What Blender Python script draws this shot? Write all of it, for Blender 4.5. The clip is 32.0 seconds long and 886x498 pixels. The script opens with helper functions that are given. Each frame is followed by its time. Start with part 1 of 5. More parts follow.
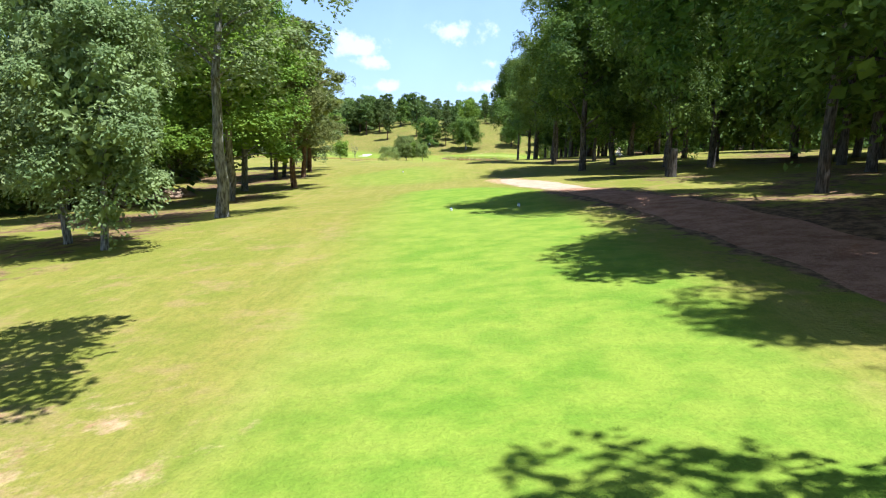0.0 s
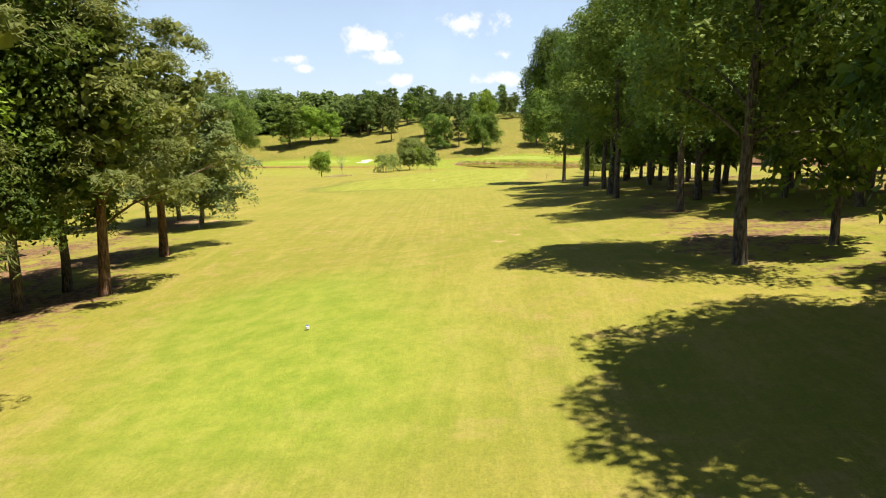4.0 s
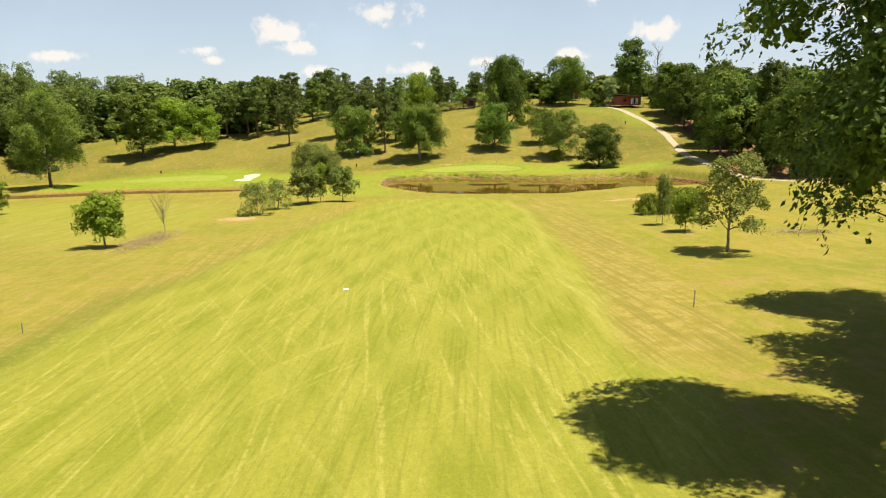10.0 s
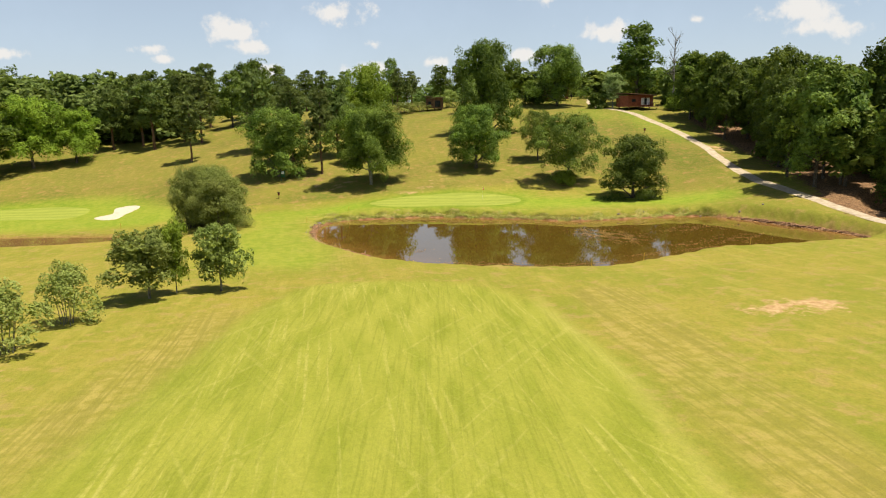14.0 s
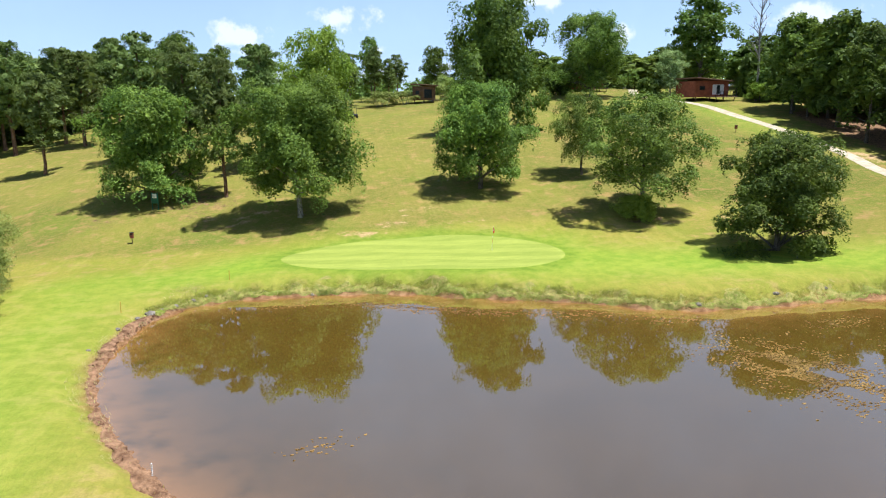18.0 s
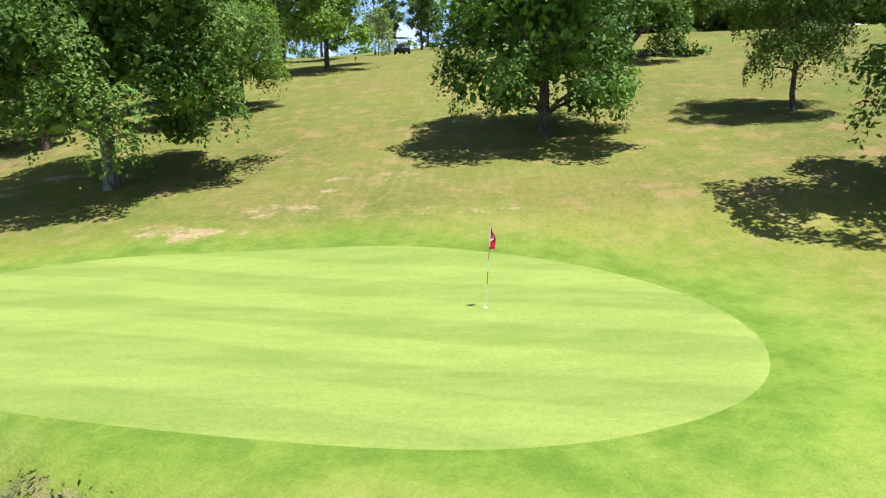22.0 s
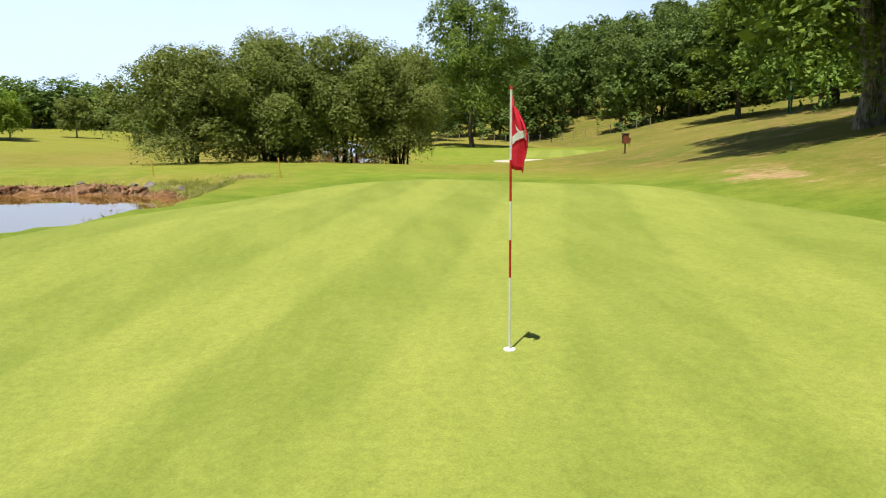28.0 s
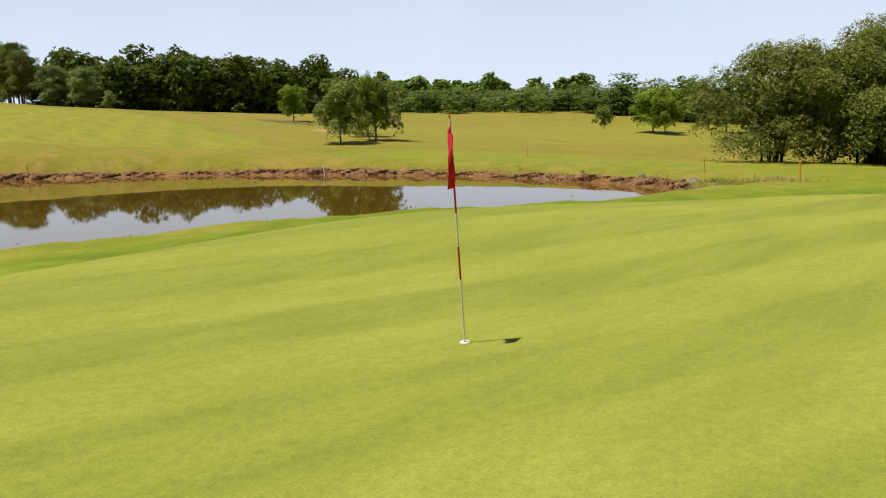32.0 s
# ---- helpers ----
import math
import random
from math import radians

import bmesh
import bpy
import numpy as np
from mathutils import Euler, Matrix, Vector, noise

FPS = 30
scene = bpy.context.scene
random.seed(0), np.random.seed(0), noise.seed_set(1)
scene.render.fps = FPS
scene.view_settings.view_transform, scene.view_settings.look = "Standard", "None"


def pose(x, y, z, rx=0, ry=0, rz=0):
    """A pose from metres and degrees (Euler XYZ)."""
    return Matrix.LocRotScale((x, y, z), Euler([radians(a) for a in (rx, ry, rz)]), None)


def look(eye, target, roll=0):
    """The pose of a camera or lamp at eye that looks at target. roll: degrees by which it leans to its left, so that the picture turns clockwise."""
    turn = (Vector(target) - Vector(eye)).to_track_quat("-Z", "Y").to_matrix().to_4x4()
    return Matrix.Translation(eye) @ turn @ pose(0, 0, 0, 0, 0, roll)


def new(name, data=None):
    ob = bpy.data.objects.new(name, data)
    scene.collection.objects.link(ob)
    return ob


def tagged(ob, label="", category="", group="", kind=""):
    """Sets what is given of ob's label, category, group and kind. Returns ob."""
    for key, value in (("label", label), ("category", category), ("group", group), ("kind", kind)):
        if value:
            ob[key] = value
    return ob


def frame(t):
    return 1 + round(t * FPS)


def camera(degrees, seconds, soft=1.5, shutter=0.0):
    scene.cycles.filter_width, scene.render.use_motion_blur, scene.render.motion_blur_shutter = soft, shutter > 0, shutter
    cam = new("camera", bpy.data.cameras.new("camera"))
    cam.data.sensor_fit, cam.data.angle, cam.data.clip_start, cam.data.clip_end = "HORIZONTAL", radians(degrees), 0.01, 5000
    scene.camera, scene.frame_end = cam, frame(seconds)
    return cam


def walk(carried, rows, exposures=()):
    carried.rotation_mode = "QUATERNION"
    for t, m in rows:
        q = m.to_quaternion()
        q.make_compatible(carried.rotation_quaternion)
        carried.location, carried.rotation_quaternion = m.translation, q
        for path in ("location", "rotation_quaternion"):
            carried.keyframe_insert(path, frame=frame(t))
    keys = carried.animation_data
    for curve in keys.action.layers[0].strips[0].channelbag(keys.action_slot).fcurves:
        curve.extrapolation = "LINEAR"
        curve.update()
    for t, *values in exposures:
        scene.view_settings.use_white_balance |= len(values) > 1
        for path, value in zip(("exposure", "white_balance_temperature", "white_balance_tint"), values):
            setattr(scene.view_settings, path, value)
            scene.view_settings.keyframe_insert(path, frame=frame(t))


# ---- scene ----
cam = camera(63.7, 32.0, soft=1.15)
PATH = [
    (0, (-0.658, 1.941, 15.396), (-0.643, 3.909, 15.039), 1.6),
    (0.5, (-0.491, 5.881, 15.381), (-0.472, 7.85, 15.027), 1.6),
    (1, (-0.161, 10.851, 15.487), (-0.152, 12.818, 15.128), 1.4),
    (1.5, (-0.006, 16.53, 15.667), (-0.003, 18.496, 15.304), 1.5),
    (2, (0.136, 22.74, 15.922), (0.131, 24.706, 15.555), 1.3),
    (2.5, (0.246, 29.306, 16.093), (0.231, 31.272, 15.724), 1.0),
    (3, (0.415, 36.332, 16.293), (0.388, 38.297, 15.922), 0.4),
    (3.5, (0.572, 43.545, 16.539), (0.536, 45.51, 16.165), -0.3),
    (5.5, (-0.791, 66.651, 17.617), (-0.825, 68.614, 17.234), 0.0),
    (6, (-0.939, 73.509, 17.535), (-0.976, 75.471, 17.15), 0.0),
    (6.5, (-1.022, 80.385, 17.463), (-1.064, 82.347, 17.078), -0.1),
    (7, (-1.308, 87.206, 17.351), (-1.35, 89.168, 16.963), -0.2),
    (7.5, (-1.458, 94.049, 17.534), (-1.492, 96.009, 17.138), -0.7),
    (8, (-1.24, 101.604, 17.382), (-1.253, 103.563, 16.983), -0.7),
    (8.5, (-1.467, 108.533, 17.312), (-1.432, 110.492, 16.912), -0.8),
    (9, (-1.344, 115.259, 17.258), (-1.259, 117.216, 16.854), -1.3),
    (9.5, (-1.33, 122.93, 16.929), (-1.196, 124.885, 16.528), -1.1),
    (10, (-1.229, 130.099, 16.976), (-1.047, 132.049, 16.572), -1.1),
    (10.5, (-0.983, 137.23, 16.967), (-0.769, 139.177, 16.563), -1.1),
    (11, (-0.666, 144.249, 16.88), (-0.438, 146.195, 16.478), -1.1),
    (11.5, (-0.11, 150.733, 17.195), (0.131, 152.677, 16.788), -1.2),
    (12, (0.466, 156.71, 17.364), (0.724, 158.651, 16.957), -1.1),
    (12.5, (1.294, 163.085, 17.434), (1.561, 165.025, 17.026), -1.4),
    (13, (1.893, 170.525, 17.351), (2.172, 172.463, 16.944), -1.2),
    (13.5, (2.496, 178.006, 17.107), (2.787, 179.943, 16.702), -1.2),
    (14, (3.194, 184.95, 17.04), (3.496, 186.885, 16.634), -1.0),
    (14.5, (4.125, 191.816, 17.01), (4.431, 193.751, 16.605), -0.7),
    (16.5, (8.669, 218.34, 16.564), (8.971, 220.276, 16.163), -0.9),
    (17, (10.027, 224.972, 15.877), (10.329, 226.909, 15.48), -0.9),
    (17.5, (11.74, 231.329, 14.971), (12.04, 233.267, 14.577), -0.9),
    (18, (14.004, 237.625, 13.769), (14.296, 239.564, 13.377), -0.9),
    (18.5, (16.315, 243.967, 12.434), (16.607, 245.907, 12.044), -0.9),
    (19, (18.602, 250.155, 11.278), (18.883, 252.097, 10.89), -0.9),
    (19.5, (20.44, 256.115, 10.286), (20.687, 258.063, 9.904), -0.2),
    (20, (22.259, 261.305, 10.466), (22.456, 263.251, 10.048), -0.7),
    (21, (25.677, 272.493, 8.072), (25.693, 274.452, 7.67), -0.8),
    (21.5, (26.597, 276.764, 7.33), (26.553, 278.72, 6.916), -0.8),
    (22, (27.534, 280.896, 6.316), (27.407, 282.851, 5.915), -1.0),
    (22.5, (28.08, 284.1, 6.141), (27.851, 286.041, 5.712), -0.9),
    (23, (28.998, 286.827, 5.43), (28.574, 288.738, 5.016), -0.9),
    (23.5, (29.714, 288.849, 4.838), (29.11, 290.71, 4.422), -1.0),
    (24, (30.332, 290.44, 4.179), (29.544, 292.234, 3.779), -0.5),
    (24.5, (30.786, 292.034, 3.734), (29.796, 293.726, 3.339), -0.8),
    (26.5, (32.274, 295.478, 3.171), (30.531, 296.39, 2.807), -0.4),
    (27, (32.613, 296.042, 3.161), (30.757, 296.69, 2.798), -0.5),
    (27.5, (32.839, 296.549, 3.18), (30.91, 296.93, 2.816), -0.5),
    (28, (33.016, 297.087, 3.203), (31.053, 297.212, 2.839), -0.5),
    (28.5, (33.156, 297.726, 3.244), (31.193, 297.608, 2.879), -0.6),
    (29, (33.228, 298.473, 3.282), (31.293, 298.123, 2.918), -0.7),
    (29.5, (33.181, 299.224, 3.304), (31.298, 298.657, 2.94), -0.6),
    (30, (33.043, 299.951, 3.303), (31.234, 299.179, 2.942), -0.7),
    (30.5, (32.821, 300.642, 3.318), (31.106, 299.677, 2.957), -0.8),
    (31, (32.554, 301.297, 3.335), (30.953, 300.154, 2.975), -0.8),
    (31.5, (32.281, 301.954, 3.369), (30.809, 300.649, 3.009), -0.9),
    (32, (31.971, 302.587, 3.396), (30.637, 301.141, 3.037), -0.9),
]
EXPOSURES = [(0, 0.94, 5250, 10), (1.5, 0.92, 5550, 10), (3, 0.80, 6200, 10), (6, 0.82, 7250, 10), (9, 0.72, 7400, 10), (11, 0.52, 7400, 10), (13, 0.44, 7300, 10), (15.5, 0.54, 6800, 10), (17, 0.62, 6200, 10),
             (19, 0.92, 5300, 10), (20.5, 0.95, 5200, 10), (22, 0.76, 5200, 10), (24, 0.48, 5200, 10), (26.5, 0.42, 5000, 10), (27.0, 0.38, 5000, 10), (28.0, 0.33, 6300, 10), (28.8, 0.19, 7200, 10), (30, 0.05, 7500, 11), (32, -0.04, 7200, 11)]
walk(cam, [(t, look(eye, target, roll)) for t, eye, target, roll in PATH], EXPOSURES)

# ---- sky and sun ----
SUN_WAY = Vector((0.66, -0.285, 2.12)).normalized()
SUN_HIGH, SUN_ROUND = math.asin(SUN_WAY.z), math.atan2(SUN_WAY.x, SUN_WAY.y)
world = bpy.data.worlds.new("sky")
scene.world = world
world.use_nodes = True


class Nodes:
    """A short hand for node trees."""

    def __init__(self, tree):
        self.tree = tree

    def add(self, kind, inputs=(), **settings):
        n = self.tree.nodes.new(kind)
        for key, value in settings.items():
            setattr(n, key, value)
        for key, value in dict(inputs).items():
            if isinstance(value, bpy.types.NodeSocket):
                self.tree.links.new(value, n.inputs[key])
            else:
                n.inputs[key].default_value = value
        return n

    def math(self, op, a, b=0.0, clamp=False):
        return self.add("ShaderNodeMath", {0: a, 1: b}, operation=op, use_clamp=clamp).outputs[0]

    def mix(self, fac, a, b, blend="MIX"):
        n = self.add("ShaderNodeMix", {0: fac, 6: a, 7: b}, data_type="RGBA", blend_type=blend)
        return n.outputs[2]

    def noise(self, vector, scale, detail=4.0, rough=0.55):
        return self.add("ShaderNodeTexNoise", {"Vector": vector, "Scale": scale, "Detail": detail, "Roughness": rough}).outputs["Fac"]

    def step(self, value, low, high):
        return self.add("ShaderNodeMapRange", {"Value": value, "From Min": low, "From Max": high}, interpolation_type="SMOOTHSTEP").outputs[0]


def cloudy_sky():
    w = Nodes(world.node_tree)
    world.node_tree.nodes.clear()
    sky = w.add("ShaderNodeTexSky", sky_type="NISHITA", sun_disc=False, sun_elevation=SUN_HIGH, sun_rotation=SUN_ROUND,
                air_density=0.8, dust_density=0.35, ozone_density=1.5)
    way = w.add("ShaderNodeTexCoord").outputs["Generated"]
    ragged = w.noise(way, 30.0, 7.0, 0.6)
    wide = w.noise(way, 5.0, 5.0, 0.6)
    total = None
    # heading, height and size of each fair-weather cloud, in degrees
    for heading, high, wide_deg, tall_deg in ((1.2, 6.8, 3.0, 1.0), (-6.6, 5.4, 2.3, 0.9), (-5.6, 4.2, 2.0, 0.6), (-12.4, 4.1, 1.5, 0.55), (-11.6, 3.3, 1.0, 0.4), (3.6, 4.4, 0.9, 0.45),
                                              (21.2, 4.9, 2.0, 0.9), (35.0, 5.9, 3.2, 1.2), (36.5, 4.5, 2.8, 0.9), (16.4, 7.6, 2.2, 0.7), (-4.3, 2.4, 1.8, 0.6), (3.4, 2.5, 2.0, 0.6),
                                              (8.5, 3.0, 1.6, 0.5), (15.3, 3.3, 1.6, 0.6), (-22, 3.6, 2.2, 0.5), (28, 5.5, 1.2, 0.4), (45, 5.0, 4.0, 1.0), (-160, 12, 6, 2), (110, 14, 7, 2)):
        a, b = radians(heading), radians(high)
        middle = (math.sin(a) * math.cos(b), math.cos(a) * math.cos(b), math.sin(b))
        off = w.add("ShaderNodeVectorMath", {0: way, 1: middle}, operation="SUBTRACT").outputs[0]
        size = (1 / radians(wide_deg), 1 / radians(wide_deg), 1 / radians(tall_deg))
        off = w.add("ShaderNodeVectorMath", {0: off, 1: size}, operation="MULTIPLY").outputs[0]
        far = w.add("ShaderNodeVectorMath", {0: off}, operation="LENGTH").outputs["Value"]
        puff = w.math("SUBTRACT", 1.0, far)
        total = puff if total is None else w.math("MAXIMUM", total, puff)
    total = w.math("MAXIMUM", total, -0.6)
    edge = w.math("ADD", total, w.math("MULTIPLY", w.math("SUBTRACT", ragged, 0.5), 3.6))
    thick = w.step(edge, 0.05, 0.75)
    high = w.add("ShaderNodeSeparateXYZ", {0: way}).outputs[2]
    west = w.add("ShaderNodeVectorMath", {0: way, 1: (-0.8, -0.6, 0.0)}, operation="DOT_PRODUCT").outputs["Value"]
    haze = w.math("ADD", w.math("MULTIPLY", w.step(wide, 0.4, 0.8), 0.07), w.math("MULTIPLY", w.step(high, 0.66, -0.02), w.math("ADD", 0.47, w.math("MULTIPLY", w.step(west, 0.0, 0.8), 0.55))))
    hazy = w.mix(w.step(west, 0.0, 0.8), (11.0, 13.9, 18.2, 1), (13.6, 16.7, 21.5, 1))
    colour = w.mix(haze, sky.outputs[0], hazy)
    colour = w.mix(w.math("MULTIPLY", thick, 0.9), colour, (12.2, 12.4, 12.8, 1))
    back = w.add("ShaderNodeBackground", {"Color": colour, "Strength": 0.051})
    out = w.add("ShaderNodeOutputWorld", {"Surface": back.outputs[0]})


cloudy_sky()
sun = new("sun", bpy.data.lights.new("sun", "SUN"))
sun.data.energy, sun.data.angle, sun.data.color = 5.0, radians(0.6), (1.0, 0.95, 0.87)
sun.matrix_world = look(SUN_WAY * 100, (0, 0, 0))


# ---- materials ----
def material(name, rough=0.8):
    m = bpy.data.materials.new(name)
    m.use_nodes = True
    n = Nodes(m.node_tree)
    bsdf = m.node_tree.nodes["Principled BSDF"]
    bsdf.inputs["Roughness"].default_value = rough
    bsdf.inputs["Specular IOR Level"].default_value = 0.25
    return m, n, bsdf


def link(n, a, b):
    n.tree.links.new(a, b)


def bump(n, bsdf, value, strength, distance):
    b = n.add("ShaderNodeBump", {"Height": value, "Strength": strength, "Distance": distance})
    link(n, b.outputs[0], bsdf.inputs["Normal"])


def place(n):
    return n.add("ShaderNodeNewGeometry").outputs["Position"]


def plain(name, dark, light, rough=0.8, scale=3.0, metal=0.0, relief=0.02):
    """A worn, slightly uneven surface between two colours."""
    m, n, bsdf = material(name, rough)
    p = n.add("ShaderNodeTexCoord").outputs["Object"]
    f = n.math("ADD", n.math("MULTIPLY", n.noise(p, scale, 5), 0.7), n.math("MULTIPLY", n.noise(p, scale * 9, 3), 0.3))
    f = n.step(f, 0.32, 0.68)
    link(n, n.mix(f, (*dark, 1), (*light, 1)), bsdf.inputs["Base Color"])
    bsdf.inputs["Metallic"].default_value = metal
    bump(n, bsdf, f, 0.5, relief)
    return m


def leafage(name, dark, light, translucent=0.32, shine=0.55):
    m, n, bsdf = material(name, shine)
    isle = n.add("ShaderNodeNewGeometry").outputs["Random Per Island"]
    tree = n.add("ShaderNodeObjectInfo").outputs["Random"]
    p = n.add("ShaderNodeTexCoord").outputs["Object"]
    clump = n.noise(p, 0.45, 3)
    f = n.math("ADD", n.math("MULTIPLY", isle, 0.5), n.math("MULTIPLY", n.step(clump, 0.35, 0.65), 0.5))
    colour = n.mix(f, (*dark, 1), (*light, 1))
    hsv = n.add("ShaderNodeHueSaturation", {"Color": colour, "Hue": n.math("ADD", 0.463, n.math("ADD", n.math("MULTIPLY", tree, 0.025), n.math("MULTIPLY", n.noise(p, 0.075, 2, 0.5), 0.05))),
                                            "Value": n.math("ADD", 0.52, n.math("ADD", n.math("MULTIPLY", tree, 0.36), n.math("MULTIPLY", n.noise(p, 0.085, 3, 0.5), 0.62)))})
    link(n, hsv.outputs[0], bsdf.inputs["Base Color"])
    bsdf.inputs["Specular IOR Level"].default_value = 0.16
    glow = n.add("ShaderNodeBsdfTranslucent", {"Color": n.mix(0.25, hsv.outputs[0], (0.28, 0.36, 0.03, 1))})
    mixed = n.add("ShaderNodeMixShader", {0: translucent, 1: bsdf.outputs[0], 2: glow.outputs[0]})
    link(n, mixed.outputs[0], m.node_tree.nodes["Material Output"].inputs["Surface"])
    return m


LEAF_OAK = leafage("oak_leaves", (0.040, 0.086, 0.014), (0.250, 0.342, 0.052))
LEAF_DARK = leafage("dark_leaves", (0.026, 0.060, 0.010), (0.166, 0.236, 0.032))
LEAF_BRIGHT = leafage("bright_leaves", (0.110, 0.200, 0.018), (0.320, 0.450, 0.050))
LEAF_GREY = leafage("grey_green_leaves", (0.130, 0.190, 0.060), (0.370, 0.440, 0.165))
LEAF_PINE = leafage("pine_needles", (0.100, 0.125, 0.030), (0.280, 0.290, 0.078), 0.28)
LEAF_FIR = leafage("dark_pine_needles", (0.058, 0.092, 0.020), (0.190, 0.245, 0.060), 0.26)
LEAF_BROOM = leafage("broom_shoots", (0.170, 0.215, 0.026), (0.320, 0.360, 0.055), 0.35)
LEAF_REED = leafage("bank_grass", (0.150, 0.180, 0.024), (0.370, 0.340, 0.085), 0.35)
LEAF_WILLOW = leafage("willow_leaves", (0.105, 0.145, 0.028), (0.310, 0.360, 0.090))
LEAF_LIGHT = leafage("light_leaves", (0.190, 0.255, 0.050), (0.400, 0.460, 0.130))
LEAF_WOOD = leafage("wood_leaves", (0.057, 0.105, 0.024), (0.230, 0.318, 0.072))
LEAF_DRY = leafage("dry_stems", (0.250, 0.190, 0.080), (0.480, 0.390, 0.190), 0.2)


def bark_material(name, dark, light):
    m, n, bsdf = material(name, 0.9)
    p = n.add("ShaderNodeTexCoord").outputs["Object"]
    tall = n.add("ShaderNodeVectorMath", {0: p, 1: (1.0, 1.0, 0.18)}, operation="MULTIPLY").outputs[0]
    f = n.step(n.noise(tall, 14.0, 5, 0.65), 0.36, 0.62)
    moss = n.step(n.noise(p, 1.4, 4), 0.52, 0.7)
    colour = n.mix(f, (*dark, 1), (*light, 1))
    colour = n.mix(n.math("MULTIPLY", moss, 0.45), colour, (0.21, 0.22, 0.15, 1))
    link(n, colour, bsdf.inputs["Base Color"])
    bump(n, bsdf, f, 0.9, 0.03)
    return m


BARK = bark_material("oak_bark", (0.040, 0.032, 0.025), (0.150, 0.125, 0.095))
BARK_PALE = bark_material("lichened_bark", (0.090, 0.080, 0.065), (0.330, 0.310, 0.260))
BARK_PINE = bark_material("pine_bark", (0.060, 0.034, 0.022), (0.230, 0.130, 0.080))


def ground_material():
    """Rough, fairway, tees, bare earth and leaf litter, by the zones stored on the ground."""
    m, n, bsdf = material("turf", 0.9)
    p = place(n)

    def zone(name):
        return n.add("ShaderNodeAttribute", attribute_name=name).outputs["Fac"]

    fine, mid, wide = n.noise(p, 16.0, 3, 0.7), n.noise(p, 1.1, 5, 0.6), n.noise(p, 0.12, 5, 0.6)
    streak = n.add("ShaderNodeVectorMath", {0: p, 1: (0.9, 0.10, 1.0)}, operation="MULTIPLY").outputs[0]
    tracks = n.noise(streak, 1.0, 4, 0.6)
    cross = n.add("ShaderNodeVectorMath", {0: p, 1: (1.5, 0.45, 1.0)}, operation="MULTIPLY").outputs[0]
    blotch = n.noise(cross, 0.7, 5, 0.65)
    dry_f = n.step(n.math("ADD", n.math("MULTIPLY", wide, 0.6), n.math("MULTIPLY", mid, 0.4)), 0.38, 0.62)
    rough_c = n.mix(dry_f, (0.208, 0.212, 0.030, 1), (0.284, 0.238, 0.048, 1))
    rough_c = n.mix(n.math("MULTIPLY", n.step(blotch, 0.54, 0.72), 0.35), rough_c, (0.375, 0.292, 0.075, 1))
    small = n.step(n.noise(cross, 5.0, 5, 0.7), 0.42, 0.68)
    rough_c = n.mix(n.math("MULTIPLY", small, 0.48), rough_c, (0.150, 0.170, 0.024, 1))
    rough_c = n.mix(n.math("MULTIPLY", n.step(tracks, 0.5, 0.68), 0.30), rough_c, (0.375, 0.310, 0.085, 1))
    worn = n.step(n.noise(p, 0.55, 6, 0.72), 0.51, 0.66)
    rough_c = n.mix(n.math("MULTIPLY", worn, 0.55), rough_c, (0.330, 0.225, 0.095, 1))
    lush_c = n.mix(n.step(mid, 0.35, 0.65), (0.152, 0.246, 0.020, 1), (0.225, 0.302, 0.030, 1))
    lush_c = n.mix(n.math("MULTIPLY", dry_f, 0.24), lush_c, (0.310, 0.320, 0.055, 1))
    thin = n.add("ShaderNodeVectorMath", {0: p, 1: (3.4, 0.05, 1.0)}, operation="MULTIPLY").outputs[0]
    slant = n.add("ShaderNodeVectorRotate", {"Vector": p, "Angle": 0.62}, rotation_type="Z_AXIS").outputs[0]
    slant = n.add("ShaderNodeVectorMath", {0: slant, 1: (3.0, 0.05, 1.0)}, operation="MULTIPLY").outputs[0]
    other = n.add("ShaderNodeVectorRotate", {"Vector": p, "Angle": -0.38}, rotation_type="Z_AXIS").outputs[0]
    other = n.add("ShaderNodeVectorMath", {0: other, 1: (2.4, 0.04, 1.0)}, operation="MULTIPLY").outputs[0]
    lines = n.math("MAXIMUM", n.step(n.noise(thin, 1.0, 3, 0.5), 0.54, 0.70), n.math("MULTIPLY", n.step(n.noise(slant, 1.0, 2, 0.4), 0.60, 0.72), 0.6))
    lines = n.math("MAXIMUM", lines, n.math("MULTIPLY", n.step(n.noise(other, 1.0, 2, 0.4), 0.61, 0.74), 0.55))
    lines = n.math("MULTIPLY", lines, n.step(n.noise(p, 1.7, 4, 0.7), 0.34, 0.56))
    fair_c = n.mix(n.step(tracks, 0.30, 0.72), (0.205, 0.228, 0.028, 1), (0.290, 0.287, 0.050, 1))
    fair_c = n.mix(n.math("MULTIPLY", n.step(blotch, 0.5, 0.75), 0.4), fair_c, (0.205, 0.220, 0.026, 1))
    east, north = n.add("ShaderNodeSeparateXYZ", {0: p}).outputs[0], n.add("ShaderNodeSeparateXYZ", {0: p}).outputs[1]
    # mowing swaths: the sheen of the bent grass painted in as paler bands
    swath_sheen = n.math("ADD", n.math("SUBTRACT", n.math("MULTIPLY", east, 0.919), n.math("MULTIPLY", north, 0.395)), mid)
    swath_sheen = n.step(n.math("SINE", n.math("MULTIPLY", swath_sheen, 1.571)), -0.7, 0.7)
    fair_c = n.mix(n.math("MULTIPLY", swath_sheen, 0.30), fair_c, (0.330, 0.325, 0.062, 1))
    fair_c = n.mix(n.math("MULTIPLY", lines, 0.62), fair_c, (0.420, 0.385, 0.108, 1))
